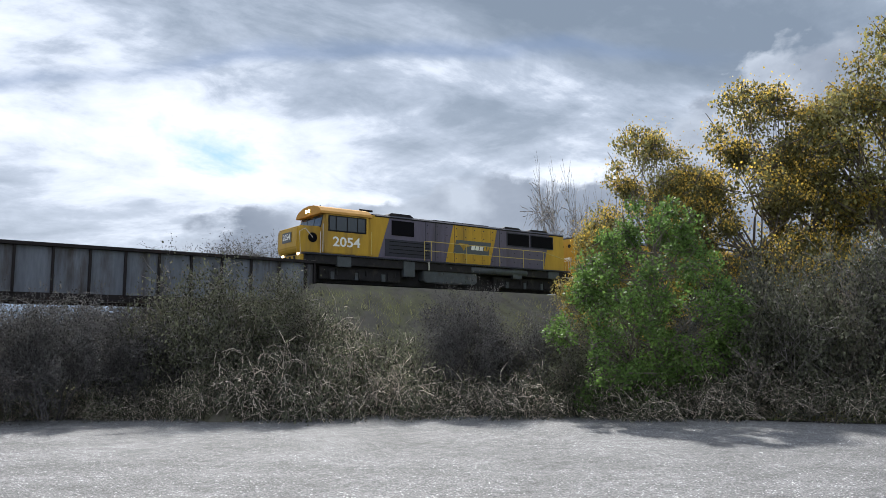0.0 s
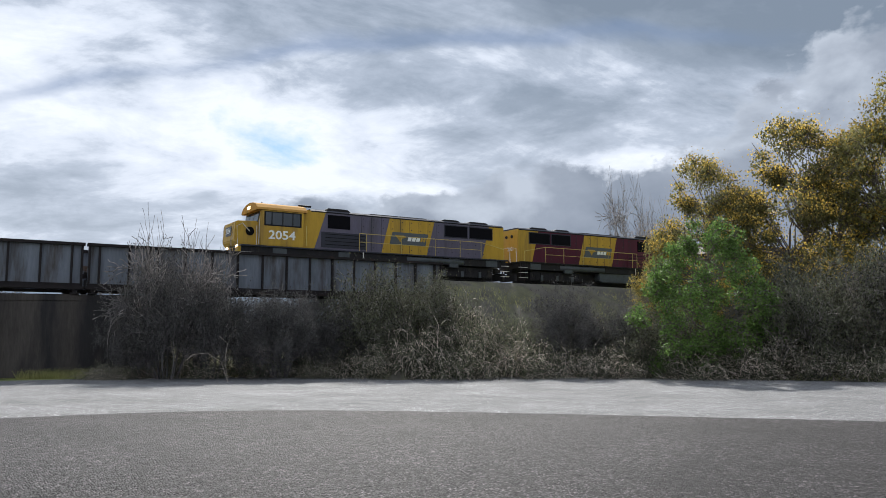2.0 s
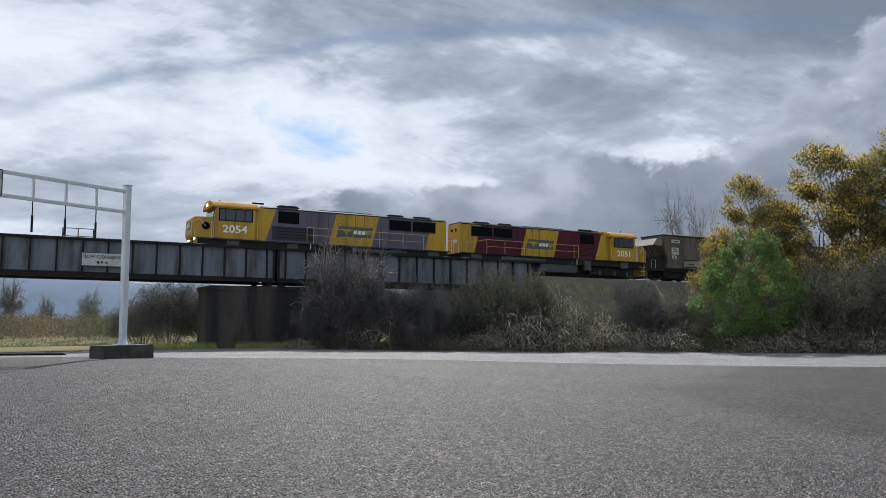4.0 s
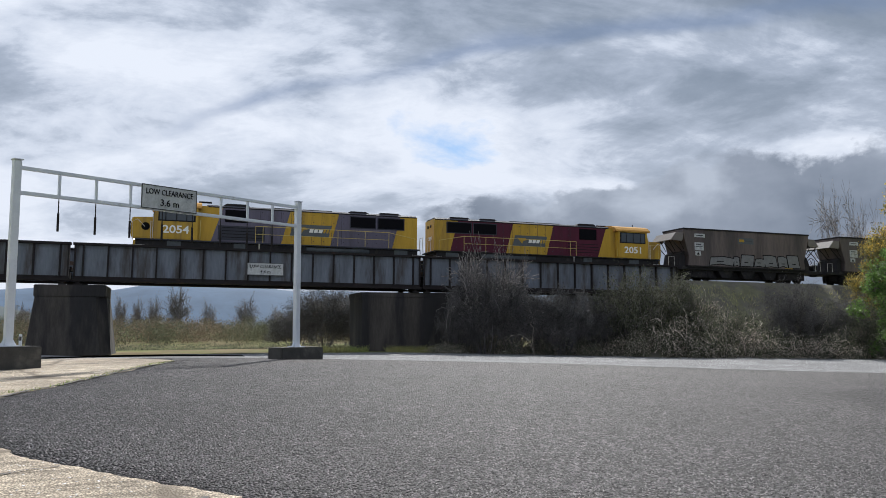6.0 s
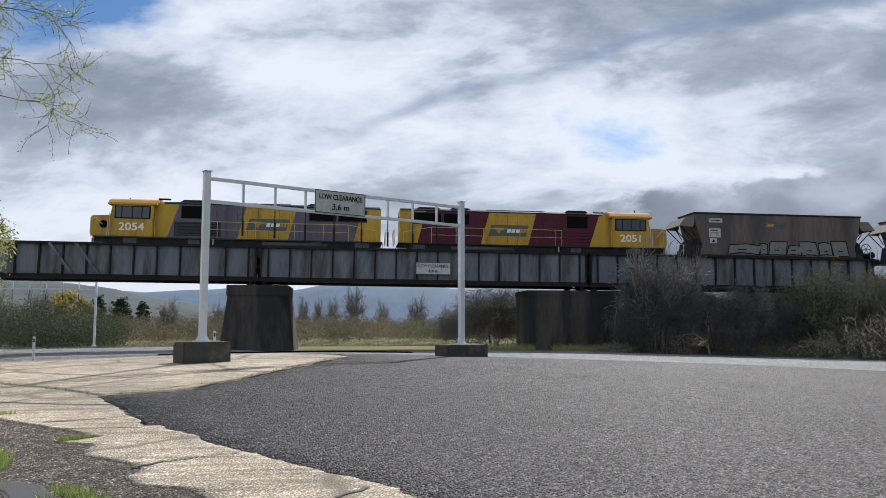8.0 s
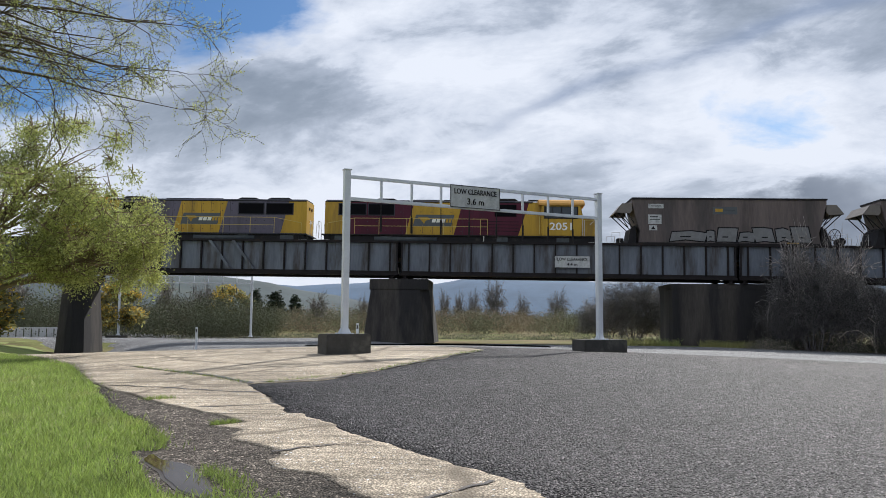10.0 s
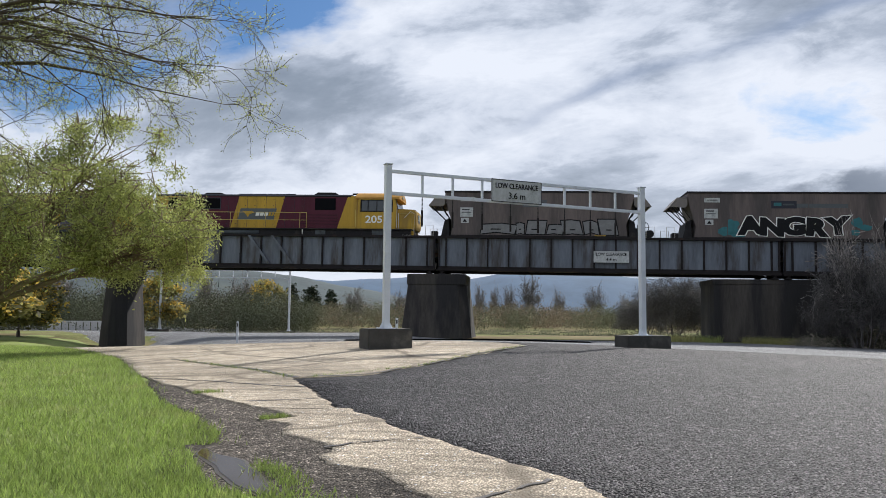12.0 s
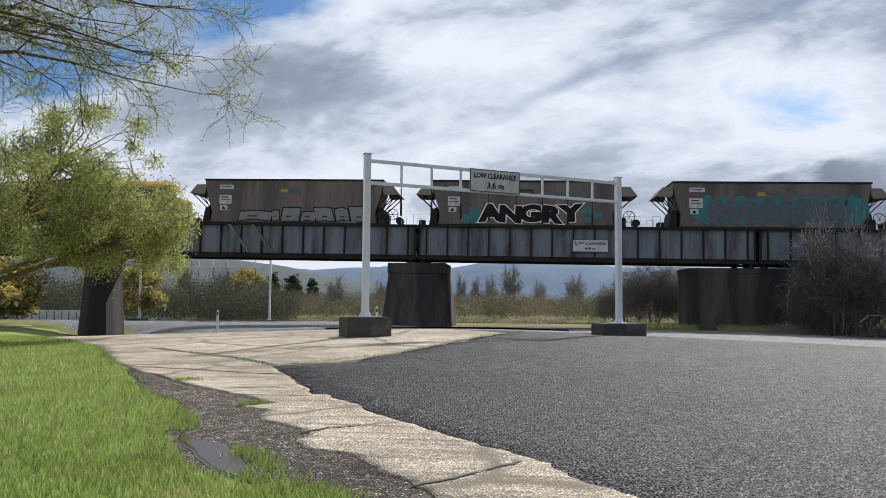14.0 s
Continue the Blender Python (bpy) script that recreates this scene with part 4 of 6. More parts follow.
        part("handrail", rod([(7.0, yr, 2.5), (15.6, yr, 2.5), (17.4, yr, 2.15)], 0.02), "handrail", th)
        part("handrail", rod([(7.0, yr, 2.0), (15.6, yr, 2.0)], 0.016), "handrail", th)
        for x in (7.0, 7.45, 9.8, 12.2, 14.0, 15.6, 17.4):
            part("stanchion", rod([(x, yr, 1.44), (x, yr, 2.5 if x < 16 else 2.15)], 0.018), "handrail", th)
        part("handrail", rod([(0.16, s * 1.25, 1.42), (0.1, s * 1.25, 2.45), (0.4, s * 1.25, 2.62), (0.8, s * 1.25, 2.2)], 0.02), "palerail", th)
        part("handrail", rod([(LOCO + 0.25, s * 1.2, 1.4), (LOCO + 0.3, s * 1.2, 2.3), (LOCO + 0.3, s * 0.5, 2.3), (LOCO + 0.25, s * 0.5, 1.4)], 0.02), "palerail", th)
        # tanks and boxes below the walkway
        part("air_reservoir", rod([(10.2, s * 1.16, 1.16), (14.3, s * 1.16, 1.16)], 0.2, 14), "tank", th, "grey air reservoir", True)
        for a, b, zlow in ((2.1, 2.9, 0.85), (5.7, 6.4, 0.55), (13.2, 13.9, 0.8), (16.0, 16.9, 0.95)):
            part("equipment_box", box(a, b, s * 1.2 - 0.12, s * 1.2 + 0.12, zlow, 1.36, 0.02), "tank", th)
    part("fuel_tank", prism([(7.0, 0.42), (7.25, 0.3), (10.4, 0.3), (10.65, 0.42), (10.65, 0.96), (7.0, 0.96)], "y", -1.22, 1.22, 0.05), "tank", th)
    for s in (-1, 1):
        y = s * 0.99
        for z in (1.78, 1.98, 2.18, 2.38):
            part("louvre", box(5.0, 7.5, y - 0.03, y + 0.03, z - 0.02, z + 0.02), "black", th)
        part("roof_edge", box(4.3, LOCO - 0.1, s * 0.985 - 0.012, s * 0.985 + 0.012, 3.60, 3.66), "black", th)
        part("cab_grab", rod([(3.95, s * 1.42, 1.55), (3.95, s * 1.42, 2.7)], 0.018), "handrail", th)
        part("cab_step_rail", rod([(1.15, s * 1.38, 1.45), (1.15, s * 1.38, 2.5)], 0.018), "palerail", th)
        for x in (2.0, 3.35, 4.7, 13.0, 14.35, 15.7):
            part("brake_rigging", box(x - 0.1, x + 0.1, s * 1.03 - 0.03, s * 1.03 + 0.03, 0.25, 0.62, 0.01), "tank", th)
        part("walkway_light", box(7.2, 7.26, s * 1.41 - 0.01, s * 1.41 + 0.01, 0.95, 1.4), "palerail", th)
    # roof details
    for a, b, h in ((5.0, 6.7, 0.16), (12.9, 14.4, 0.12), (14.9, 16.6, 0.12)):
        part("fan_hatch", prism([(a, z1 + 0.1), (b, z1 + 0.1), (b - 0.25, z1 + 0.1 + h), (a + 0.25, z1 + 0.1 + h)], "y", -0.8, 0.8, 0.02), "under", th)
    for a, b in ((8.0, 9.9), (9.95, 11.9)):
        part("roof_hatch", box(a, b, -0.75, 0.75, z1 + 0.1, z1 + 0.16, 0.02), "under", th)
    # rear end
    for y in (-0.3, 0.3):
        part("marker_lamp", disc((LOCO - 0.03, y, 3.2), 0.11, 0.05, "X", 12), "under", th)
    lettering("fleet_number", number, 0.36, "number", th, pose(LOCO - 0.04, 0.45, 2.35, 90, 0, 90), "white fleet number")
    # the front end stands 0.3 m further out
    for p in th.children_recursive:
        for v in p.data.vertices:
            x = v.co.x + p.matrix_local.translation.x
            if p.matrix_local.translation.x == 0 or p.name.startswith("cab"):
                v.co.x -= 0.3 * min(max((5.0 - x) / 1.2, 0.0), 1.0)
        if p.name.startswith("fleet_number") and p.location.x < 4:
            p.location.x -= 0.3
    bogie(th, 3.35, (-1.7, 0, 1.7), 2.35)
    bogie(th, 14.35, (-1.7, 0, 1.7), 2.35)
    return th


lead = locomotive("2054", 0.26, "lgrey", "dgrey", "yellow and purple-grey diesel locomotive with lit headlamps leading the train", True)
second = locomotive("2051", -0.26, "maroon", "maroon", "yellow and maroon diesel locomotive coupled back to front", False)


# ---------------------------------------------------------------- hopper wagons
WAGON = 15.2


def blob_outline(cx, cz, w, h, seed, n=14):
    return [(cx + w / 2 * math.cos(2 * math.pi * i / n) * (0.85 + 0.35 * noise.noise(Vector((i * 0.9, seed, 1.7)))),
             cz + h / 2 * math.sin(2 * math.pi * i / n) * (0.9 + 0.4 * noise.noise(Vector((i * 0.8, seed, 8.3))))) for i in range(n)]


def wagon(style, label):
    th = thing("hopper_wagon", label, "hopper wagon", group="hopper wagons")
    top, low = 3.95, 1.05
    # body between flared ends; the near face is one tall plate
    out = [(0.0, top), (11.95, top), (11.95, top - 0.3), (11.72, top - 1.3), (11.45, low + 0.75), (11.55, low), (0.4, low), (0.5, low + 0.75), (0.23, top - 1.3), (0.0, top - 0.3)]
    part("hopper", prism(out, "y", -1.3, 1.3, 0.02), "wagon", th)
    part("top_rail", box(-0.04, 11.99, -1.36, 1.36, top - 0.08, top + 0.03, 0.01), "under", th)
    part("sill", box(-1.35, 13.3, -1.2, 1.2, 0.82, 1.05, 0.02), "under", th)
    part("side_sill", box(0.35, 11.6, -1.34, 1.34, low - 0.02, low + 0.08, 0.01), "under", th)
    for x in (2.4, 4.8, 7.2, 9.6):
        for s in (-1, 1):
            part("seam", box(x - 0.02, x + 0.02, s * 1.302 - 0.006, s * 1.302 + 0.006, low + 0.1, top - 0.1), "wagon", th)
    for end, f in ((0.0, -1), (11.95, 1)):
        cn = part("canopy", prism([(end, top - 0.34), (end + f * 0.62, top - 0.34), (end + f * 1.08, top - 0.92), (end + f * 1.02, top - 0.95), (end + f * 0.58, top - 0.40), (end, top - 0.40)], "y", -1.25, 1.25), "canopy", th, "pale end canopy")
        for y in (-1.25, 1.21):
            part("cheek", prism([(end, top - 0.41), (end + f * 0.57, top - 0.41), (end + f * 1.0, top - 0.93), (end + f * 0.12, top - 0.98), (end, top - 0.8)], "y", y, y + 0.04), "canopy", cn)
        part("end_sheet", prism([(end - f * 0.05, top - 0.3), (end - f * 0.75, low), (end - f * 0.8, low), (end - f * 0.12, top - 0.3)], "y", -1.2, 1.2), "under", th)
        part("end_frame", prism([(end - f * 0.3, low), (end + f * 0.25, low), (end + f * 0.05, low + 1.0), (end - f * 0.25, low + 1.2)], "y", -1.05, 1.05), "under", th)
        for y in (-1.15, 0, 1.15):
            part("strut", rod([(end + f * 0.95, y, top - 0.9), (end - f * 0.2, y, low + 0.9)], 0.035), "under", th)
            part("strut", rod([(end + f * 0.55, y, top - 0.5), (end - f * 0.15, y, low + 1.3)], 0.03), "under", th)
        part("coupler", box(min(end + f * 1.3, end + f * 1.75), max(end + f * 1.3, end + f * 1.75), -0.13, 0.13, 0.68, 0.95, 0.03), "under", th)
        for s in (-1, 1):
            hr = part("grab_rail", rod([(end + f * 1.25, s * 1.15, 1.05), (end + f * 1.25, s * 1.15, 1.75), (end + f * 0.75, s * 1.15, 1.75), (end + f * 0.75, s * 1.15, 1.05)], 0.018), "palerail", th)
    # brake gear on the end platform
    ring = [(12.55 + 0.36 * math.cos(a * math.pi / 9), -0.9, 1.75 + 0.36 * math.sin(a * math.pi / 9)) for a in range(19)]
    hw = part("hand_wheel", rod(ring, 0.025), "under", th, "spoked brake wheel")
    for a in range(3):
        c, s = math.cos(a * math.pi / 3), math.sin(a * math.pi / 3)
        part("spoke", rod([(12.55 - 0.35 * c, -0.9, 1.75 - 0.35 * s), (12.55 + 0.35 * c, -0.9, 1.75 + 0.35 * s)], 0.016), "under", hw)
    part("brake_cylinder", disc((13.0, -0.5, 1.35), 0.24, 0.7, "Y", 14), "under", th)
    part("valve_box", box(12.1, 12.35, -0.9, -0.3, 1.05, 1.7, 0.03), "under", th)
    part("valve_box", box(-0.9, -0.5, -1.0, -0.4, 1.05, 1.4, 0.03), "under", th)
    # panels, cards and paint on both faces
    for s in (-1, 1):
        ya, yb = sorted((s * 1.302, s * 1.312))
        f = 1 if s < 0 else -1
        c = 0 if s < 0 else 11.95
        def flat(a, b, z0, z1, mat, name, lab="", lift=0.0):
            x0, x1 = sorted((c + f * a, c + f * b))
            p0, p1 = sorted((s * (1.302 + lift), s * (1.312 + lift)))
            return part(name, box(x0, x1, p0, p1, z0, z1), mat, th, lab)
        flat(1.0, 1.95, 3.3, 3.58, "sign", "placard", "white placard with a dark arrow bar")
        flat(1.15, 1.8, 3.42, 3.47, "black", "placard_bar", "", 0.012)
        flat(1.0, 1.82, 2.3, 2.9, "sign", "data_panel", "white data panel")
        flat(1.1, 1.6, 2.72, 2.8, "signframe", "data_bar", "", 0.012)
        flat(1.1, 1.72, 2.56, 2.61, "signframe", "data_bar", "", 0.012)
        flat(1.05, 1.55, 1.9, 2.22, "sign", "warning_card", "small white warning card")
        part("warning_mark", prism([(c + f * 1.16, 1.96), (c + f * 1.44, 1.96), (c + f * 1.3, 2.17)], "y", *sorted((s * 1.314, s * 1.324))), "black", th)
        flat(5.0, 6.5, 2.95, 3.42, "plate" if style != 1 else "dgrey", "emblem_plate", "dark emblem plate")
        flat(5.15, 5.6, 3.1, 3.3, "yellow" if style == 0 else "teal" if style == 1 else "yellow", "emblem_bird", "", 0.012)
        flat(5.7, 6.35, 3.14, 3.24, "tank", "emblem_bar", "", 0.012)
        rnd = random.Random(style * 7 + s)
        if style == 0:
            x = 2.3
            for w in (2.2, 0.5, 1.2, 1.0, 1.2, 0.9, 1.1):
                zt, lean, dip = 1.95 + rnd.uniform(-0.12, 0.28), rnd.uniform(-0.22, 0.22), rnd.uniform(0.0, 0.16)
                def letter(grow, mat, name, lift, lab):
                    pts = [(x - grow, 1.2 - grow), (x + w * 0.45, 1.2 - grow + dip), (x + w + grow, 1.2 - grow), (x + w + lean + grow, zt + grow - dip), (x + w * 0.55 + lean, zt + grow), (x + lean - grow, zt + grow - dip * 0.6)]
                    part(name, prism([(c + f * u, v) for u, v in pts], "y", *sorted((s * (1.302 + lift), s * (1.307 + lift)))), mat, th, lab)
                letter(0.05, "black", "painted_edge", 0.0, "dark spray-painted outline")
                letter(-0.02, "silver", "painted_letter", 0.008, "silver spray-painted letter shape")
                flat(x + w * 0.3, x + w * 0.6, 1.48, 1.55, "black", "painted_bar", "", 0.016)
                x += w + 0.1
            flat(x - 1.6, x - 0.9, 1.12, 1.2, "yellow", "yellow_mark", "", 0.03)
        elif style == 1:
            for j, (u, v, w, h) in enumerate(((2.3, 1.5, 1.1, 0.6), (2.7, 1.95, 0.9, 0.7), (3.1, 1.4, 1.2, 0.6), (10.0, 2.1, 0.8, 0.7), (10.5, 1.8, 0.9, 0.4), (9.9, 1.5, 0.7, 0.4))):
                part("painted_cloud", prism([(c + f * a, b) for a, b in blob_outline(u, v, w, h, j + 3.1)], "y", *sorted((s * 1.3025, s * 1.306))), "teal", th, "teal spray-painted cloud")
            turn = 0 if s < 0 else 180
            for mat, fat, y, lab in (("number", 0.105, 1.309, "pale spray-painted outline"), ("black", 0.070, 1.318, "black spray-painted letters")):
                for j, ch in enumerate("ANGRY"):
                    up = (0.05, -0.04, 0.02, -0.03, 0.06)[j]
                    lean = (4, -3, 2, -4, 5)[j] * f
                    lettering("painted_letter", ch, 1.38, mat, th, pose(c + f * (3.75 + j * 1.28), s * (y + 0.0006 * j), 1.78 + up, 90, 0, turn) @ pose(0, 0, 0, 0, 0, lean), lab, 1.36, fat)
        elif style == 2:
            back, fill, edge = "teal", "inkblue", "teal"
            n, x0, dx, zc, hh = 8, 2.6, 1.05, 2.1, 1.75
            for j in range(n + 1):
                part("painted_cloud", prism([(c + f * u, v) for u, v in blob_outline(x0 - 0.7 + j * dx * 1.08, zc + 0.1, 1.9, hh * 1.15, j + 3.1 * style)], "y", *sorted((s * 1.3025, s * 1.306))), back, th, "teal spray-painted cloud")
            for j in range(n):
                o = blob_outline(x0 + j * dx, zc, 1.45, hh, j * 2.3 + style)
                part("painted_edge", prism([(c + f * (x0 + j * dx + (u - x0 - j * dx) * 1.06), zc + (v - zc) * 1.05) for u, v in o], "y", *sorted((s * 1.3065, s * 1.310 + s * 0.0004 * j))), edge, th)
                part("painted_letter", prism([(c + f * u, v) for u, v in o], "y", *sorted((s * 1.312, s * 1.3165 + s * 0.0006 * j))), fill, th, "spray-painted letter shape")
                xa = x0 + j * dx
                part("painted_bar", prism([(c + f * (xa - 0.22), zc + 0.35), (c + f * (xa + 0.1), zc + 0.45), (c + f * (xa + 0.12), zc + 0.38), (c + f * (xa - 0.2), zc + 0.28)], "y", *sorted((s * 1.324, s * 1.327))), edge, th)
                part("painted_bar", prism([(c + f * (xa + 0.1), zc - 0.4), (c + f * (xa + 0.16), zc - 0.4), (c + f * (xa + 0.3), zc + 0.2), (c + f * (xa + 0.24), zc + 0.2)], "y", *sorted((s * 1.324, s * 1.327))), edge, th)
        if style:
            flat(6.2, 9.5, 3.0, 3.25, "plate", "faded_panel", "", -0.004)
    part("discharge_gear", box(2.6, 9.5, -0.55, 0.55, 0.2, 0.84, 0.03), "under", th)
    for x in (0.5, 2.7, 9.3, 11.5):
        part("brake_beam", box(x - 0.12, x + 0.12, -0.95, 0.95, 0.3, 0.82, 0.02), "under", th)
    for a in (3.1, 5.2, 7.3):
        part("chute", prism([(a, low), (a + 1.7, low), (a + 1.2, 0.25), (a + 0.5, 0.25)], "y", -1.1, 1.1), "under", th, "dark discharge chute")
    for xc in (1.6, 10.4):
        bogie(th, xc, (-0.9, 0.9), 1.3)
    return th


wagons = [wagon(0, "grey-brown coal hopper wagon with silver block paint"), wagon(1, "grey-brown coal hopper wagon with black and white spray-painted letters"),
          wagon(2, "grey-brown coal hopper wagon with teal spray-painted letters"), wagon(3, "plain grimy grey-brown coal hopper wagon"), wagon(3, "plain grimy grey-brown coal hopper wagon")]
# ---------------------------------------------------------------- plants
class Wood:
    """Collects tapering sticks and turns them into one mesh."""

    def __init__(self, seed):
        self.rnd = random.Random(seed)
        self.a, self.b, self.ra, self.rb, self.tips = [], [], [], [], []

    def grow(self, p, d, length, r, depth, steps=4, bend=0.25, sag=0.0, kids=3, spread=0.7, shrink=0.62, first=0.25):
        rnd = self.rnd
        step = length / steps
        d = d.normalized()
        for i in range(steps):
            d = (d + Vector((rnd.gauss(0, bend), rnd.gauss(0, bend), rnd.gauss(0, bend) - sag))).normalized()
            q = p + d * step
            r1 = r * (1 - 0.75 * (i + 1) / steps) if depth == 0 else r * (1 - 0.45 * (i + 1) / steps)
            r0 = r * (1 - (0.75 if depth == 0 else 0.45) * i / steps)
            self.a.append(p)
            self.b.append(q)
            self.ra.append(r0)
            self.rb.append(r1)
            if depth == 0:
                self.tips.append(q)
            elif (i + 1) / steps > first:
                for _ in range(kids):
                    side = Vector((rnd.gauss(0, 1), rnd.gauss(0, 1), rnd.gauss(0, 1)))
                    side = (side - d * side.dot(d)).normalized()
                    self.grow(q, d * (1 - spread * 0.5) + side * spread * rnd.uniform(0.6, 1.1), length * shrink * rnd.uniform(0.7, 1.15), r1 * 0.62, depth - 1, steps, bend, sag, kids, spread, shrink, first)
            p = q

    def mesh(self, name, mat, sides=3, thin=0.0):
        A, B = np.array(self.a, float), np.array(self.b, float)
        ra, rb = np.maximum(np.array(self.ra), thin), np.maximum(np.array(self.rb), thin)
        d = B - A
        d /= np.linalg.norm(d, axis=1)[:, None] + 1e-9
        up = np.where(np.abs(d[:, 2:3]) > 0.9, np.array([[1.0, 0, 0]]), np.array([[0, 0, 1.0]]))
        u = np.cross(d, up)
        u /= np.linalg.norm(u, axis=1)[:, None]
        v = np.cross(d, u)
        rows, n = [], len(A)
        for P, R in ((A, ra), (B, rb)):
            for k in range(sides):
                t = 2 * math.pi * k / sides
                rows.append(P + R[:, None] * (u * math.cos(t) + v * math.sin(t)))
        V = np.stack(rows, 1).reshape(-1, 3)
        base = np.arange(n)[:, None] * (2 * sides)
        F = np.concatenate([base + np.array([[k, (k + 1) % sides, sides + (k + 1) % sides, sides + k]]) for k in range(sides)])
        return raw_mesh(name, V, F, mat)


def leaves(name, centers, per, scatter, size, mat, seed, long=1.6, droop=0.0):
    """Small folded leaves strewn about the given points."""
    rs = np.random.RandomState(seed)
    C = np.repeat(np.array(centers, float), per, 0)
    n = len(C)
    C = C + rs.normal(0, scatter, (n, 3))
    d = rs.normal(0, 1, (n, 3))
    d[:, 2] -= droop
    d /= np.linalg.norm(d, axis=1)[:, None]
    w = np.cross(d, rs.normal(0, 1, (n, 3)))
    w /= np.linalg.norm(w, axis=1)[:, None]
    s = size * rs.uniform(0.55, 1.3, n)[:, None]
    V = np.stack([C, C + d * s * long * 0.5 + w * s * 0.5, C + d * s * long, C + d * s * long * 0.5 - w * s * 0.5], 1).reshape(-1, 3)
    F = np.arange(4 * n).reshape(-1, 4)
    return raw_mesh(name, V, F, mat)


def shrub_kind(name, label, category, seed, height, width, stems, depth, twig, leafmat, per, scatter, size, group, twigmat="twig", kids=3, lean=0.45, blossom=0, steps=4, sag=0.0, thin=0.007, shrink=0.6):
    w = Wood(seed)
    for s in range(stems):
        a = 2 * math.pi * s / stems + w.rnd.uniform(-0.4, 0.4)
        r = w.rnd.uniform(0.1, 0.35) * width
        w.grow(Vector((math.cos(a) * r * 0.4, math.sin(a) * r * 0.4, -0.2)), Vector((math.cos(a) * lean, math.sin(a) * lean, 1)), height * w.rnd.uniform(0.5, 0.72), twig, depth, steps, 0.16, sag, kids, 0.72, shrink)
    th = thing(name, label, category, group=group)
    part("branchwork", w.mesh("branchwork", twigmat, 3, thin), None, th)
    tips = np.array(w.tips)
    if per:
        part("foliage", leaves("foliage", tips, per, scatter, size, leafmat, seed), None, th)
    if blossom:
        rs = np.random.RandomState(seed + 5)
        pick = tips[(tips[:, 2] > height * 0.25) & (rs.rand(len(tips)) < 0.75)]
        part("blossom", leaves("blossom", pick, blossom, scatter * 0.8, size * 0.8, "blossom", seed + 9, 1.1), None, th, "golden blossom")
    top = tips[:, 2].max()
    wide = np.percentile(np.hypot(tips[:, 0], tips[:, 1]), 92)
    return th, top, wide


def at_bearing(az, dist):
    a = radians(-az)
    x, y = dist * math.sin(a), dist * math.cos(a)
    return x, y, float(ground_z(x, y))


def plant(kind, az, dist, height, width, turn, first):
    th, top, wide = kind
    x, y, z = at_bearing(az, dist)
    zb = float(bank_z(np.array([[x]]), np.array([[y]]))[0, 0]) if x > 26 and y > 38.5 else z
    sc = Matrix.Diagonal((width / 2 / wide, width / 2 / wide, height / top, 1))
    m = pose(x, y, max(z, zb) - 0.05, 0, 0, turn)
    if first:
        th.matrix_world = m @ sc
        return th
    th.scale = (1, 1, 1)
    c = copy_thing(th, m)
    c.scale = (width / 2 / wide, width / 2 / wide, height / top)
    return c


def strew(kind, places):
    for i, (az, d, h, w) in enumerate(places[1:]):
        plant(kind, az, d, h, w, (i * 137) % 360, False)
    plant(kind, *places[0], 0, True)


thorn = shrub_kind("thorn_bush", "dense grey-brown bare hawthorn bush on the verge", "bush", 11, 5, 4, 12, 2, 0.05, "thorn", 5, 0.15, 0.062, "hawthorn bushes", twigmat="thorntwig", kids=4, lean=0.5, thin=0.008)
strew(thorn, [(-21.0, 48.6, 6.5, 4.4), (-23.0, 49.4, 5.9, 3.6), (-26.7, 50.2, 4.9, 4.2), (-29.2, 52.2, 4.5, 3.8), (-42.3, 52.8, 5.2, 3.6), (-45.3, 54, 4.2, 3.2), (-19.3, 48.8, 3.7, 2.4), (-25.5, 63, 5.6, 6.0), (-28.5, 64, 5.4, 6.0), (-31.0, 66, 5.6, 6), (-22.5, 62, 5.2, 6), (-9.2, 60, 5.6, 5.2), (-11.4, 63, 5.0, 4.6), (-7.2, 68, 4.4, 4.4), (-52.6, 54.5, 5.2, 4.4), (-58.5, 54.5, 6.4, 5.2)])
scrub = shrub_kind("scrub_bush", "tangled grey-green scrub bush below the embankment", "bush", 23, 4, 4, 12, 2, 0.04, "scrub", 5, 0.17, 0.068, "scrub bushes", kids=4, lean=0.7, thin=0.007)
strew(scrub, [(-31.2, 52.6, 5.8, 5.4), (-34.2, 53.0, 3.9, 4.2), (-39.8, 54.0, 3.3, 4.0), (-47.0, 52.5, 3.6, 4.0), (-44.0, 55.0, 3.6, 3.4), (-54.6, 53.5, 6.0, 5.6), (-57.0, 54, 6.6, 5.6), (-60.5, 54, 7.2, 6.4), (-64.5, 55, 7.4, 6.4)])


def bramble_kind():
    w = Wood(31)
    for s in range(78):
        a, r = w.rnd.uniform(0, 6.28), 1.9 * math.sqrt(w.rnd.random())
        tall = w.rnd.uniform(1.5, 2.3) * (1.08 - 0.3 * r / 1.9)
        w.grow(Vector((math.cos(a) * r, math.sin(a) * r, -0.1)), Vector((w.rnd.gauss(0, 0.7), w.rnd.gauss(0, 0.7), 1)), tall, 0.011, 1, 5, 0.24, 0.15, 2, 0.9, 0.55)
    th = thing("bramble_patch", "tangled bramble patch with pale dry canes", "brambles", group="bramble patches")
    part("canework", w.mesh("canework", "cane", 3, 0.013), None, th, "pale arching canes")
    part("foliage", leaves("foliage", w.tips, 4, 0.19, 0.066, "scrub", 5), None, th)
    t = np.array(w.tips)
    return th, t[:, 2].max(), np.percentile(np.hypot(t[:, 0], t[:, 1]), 92)


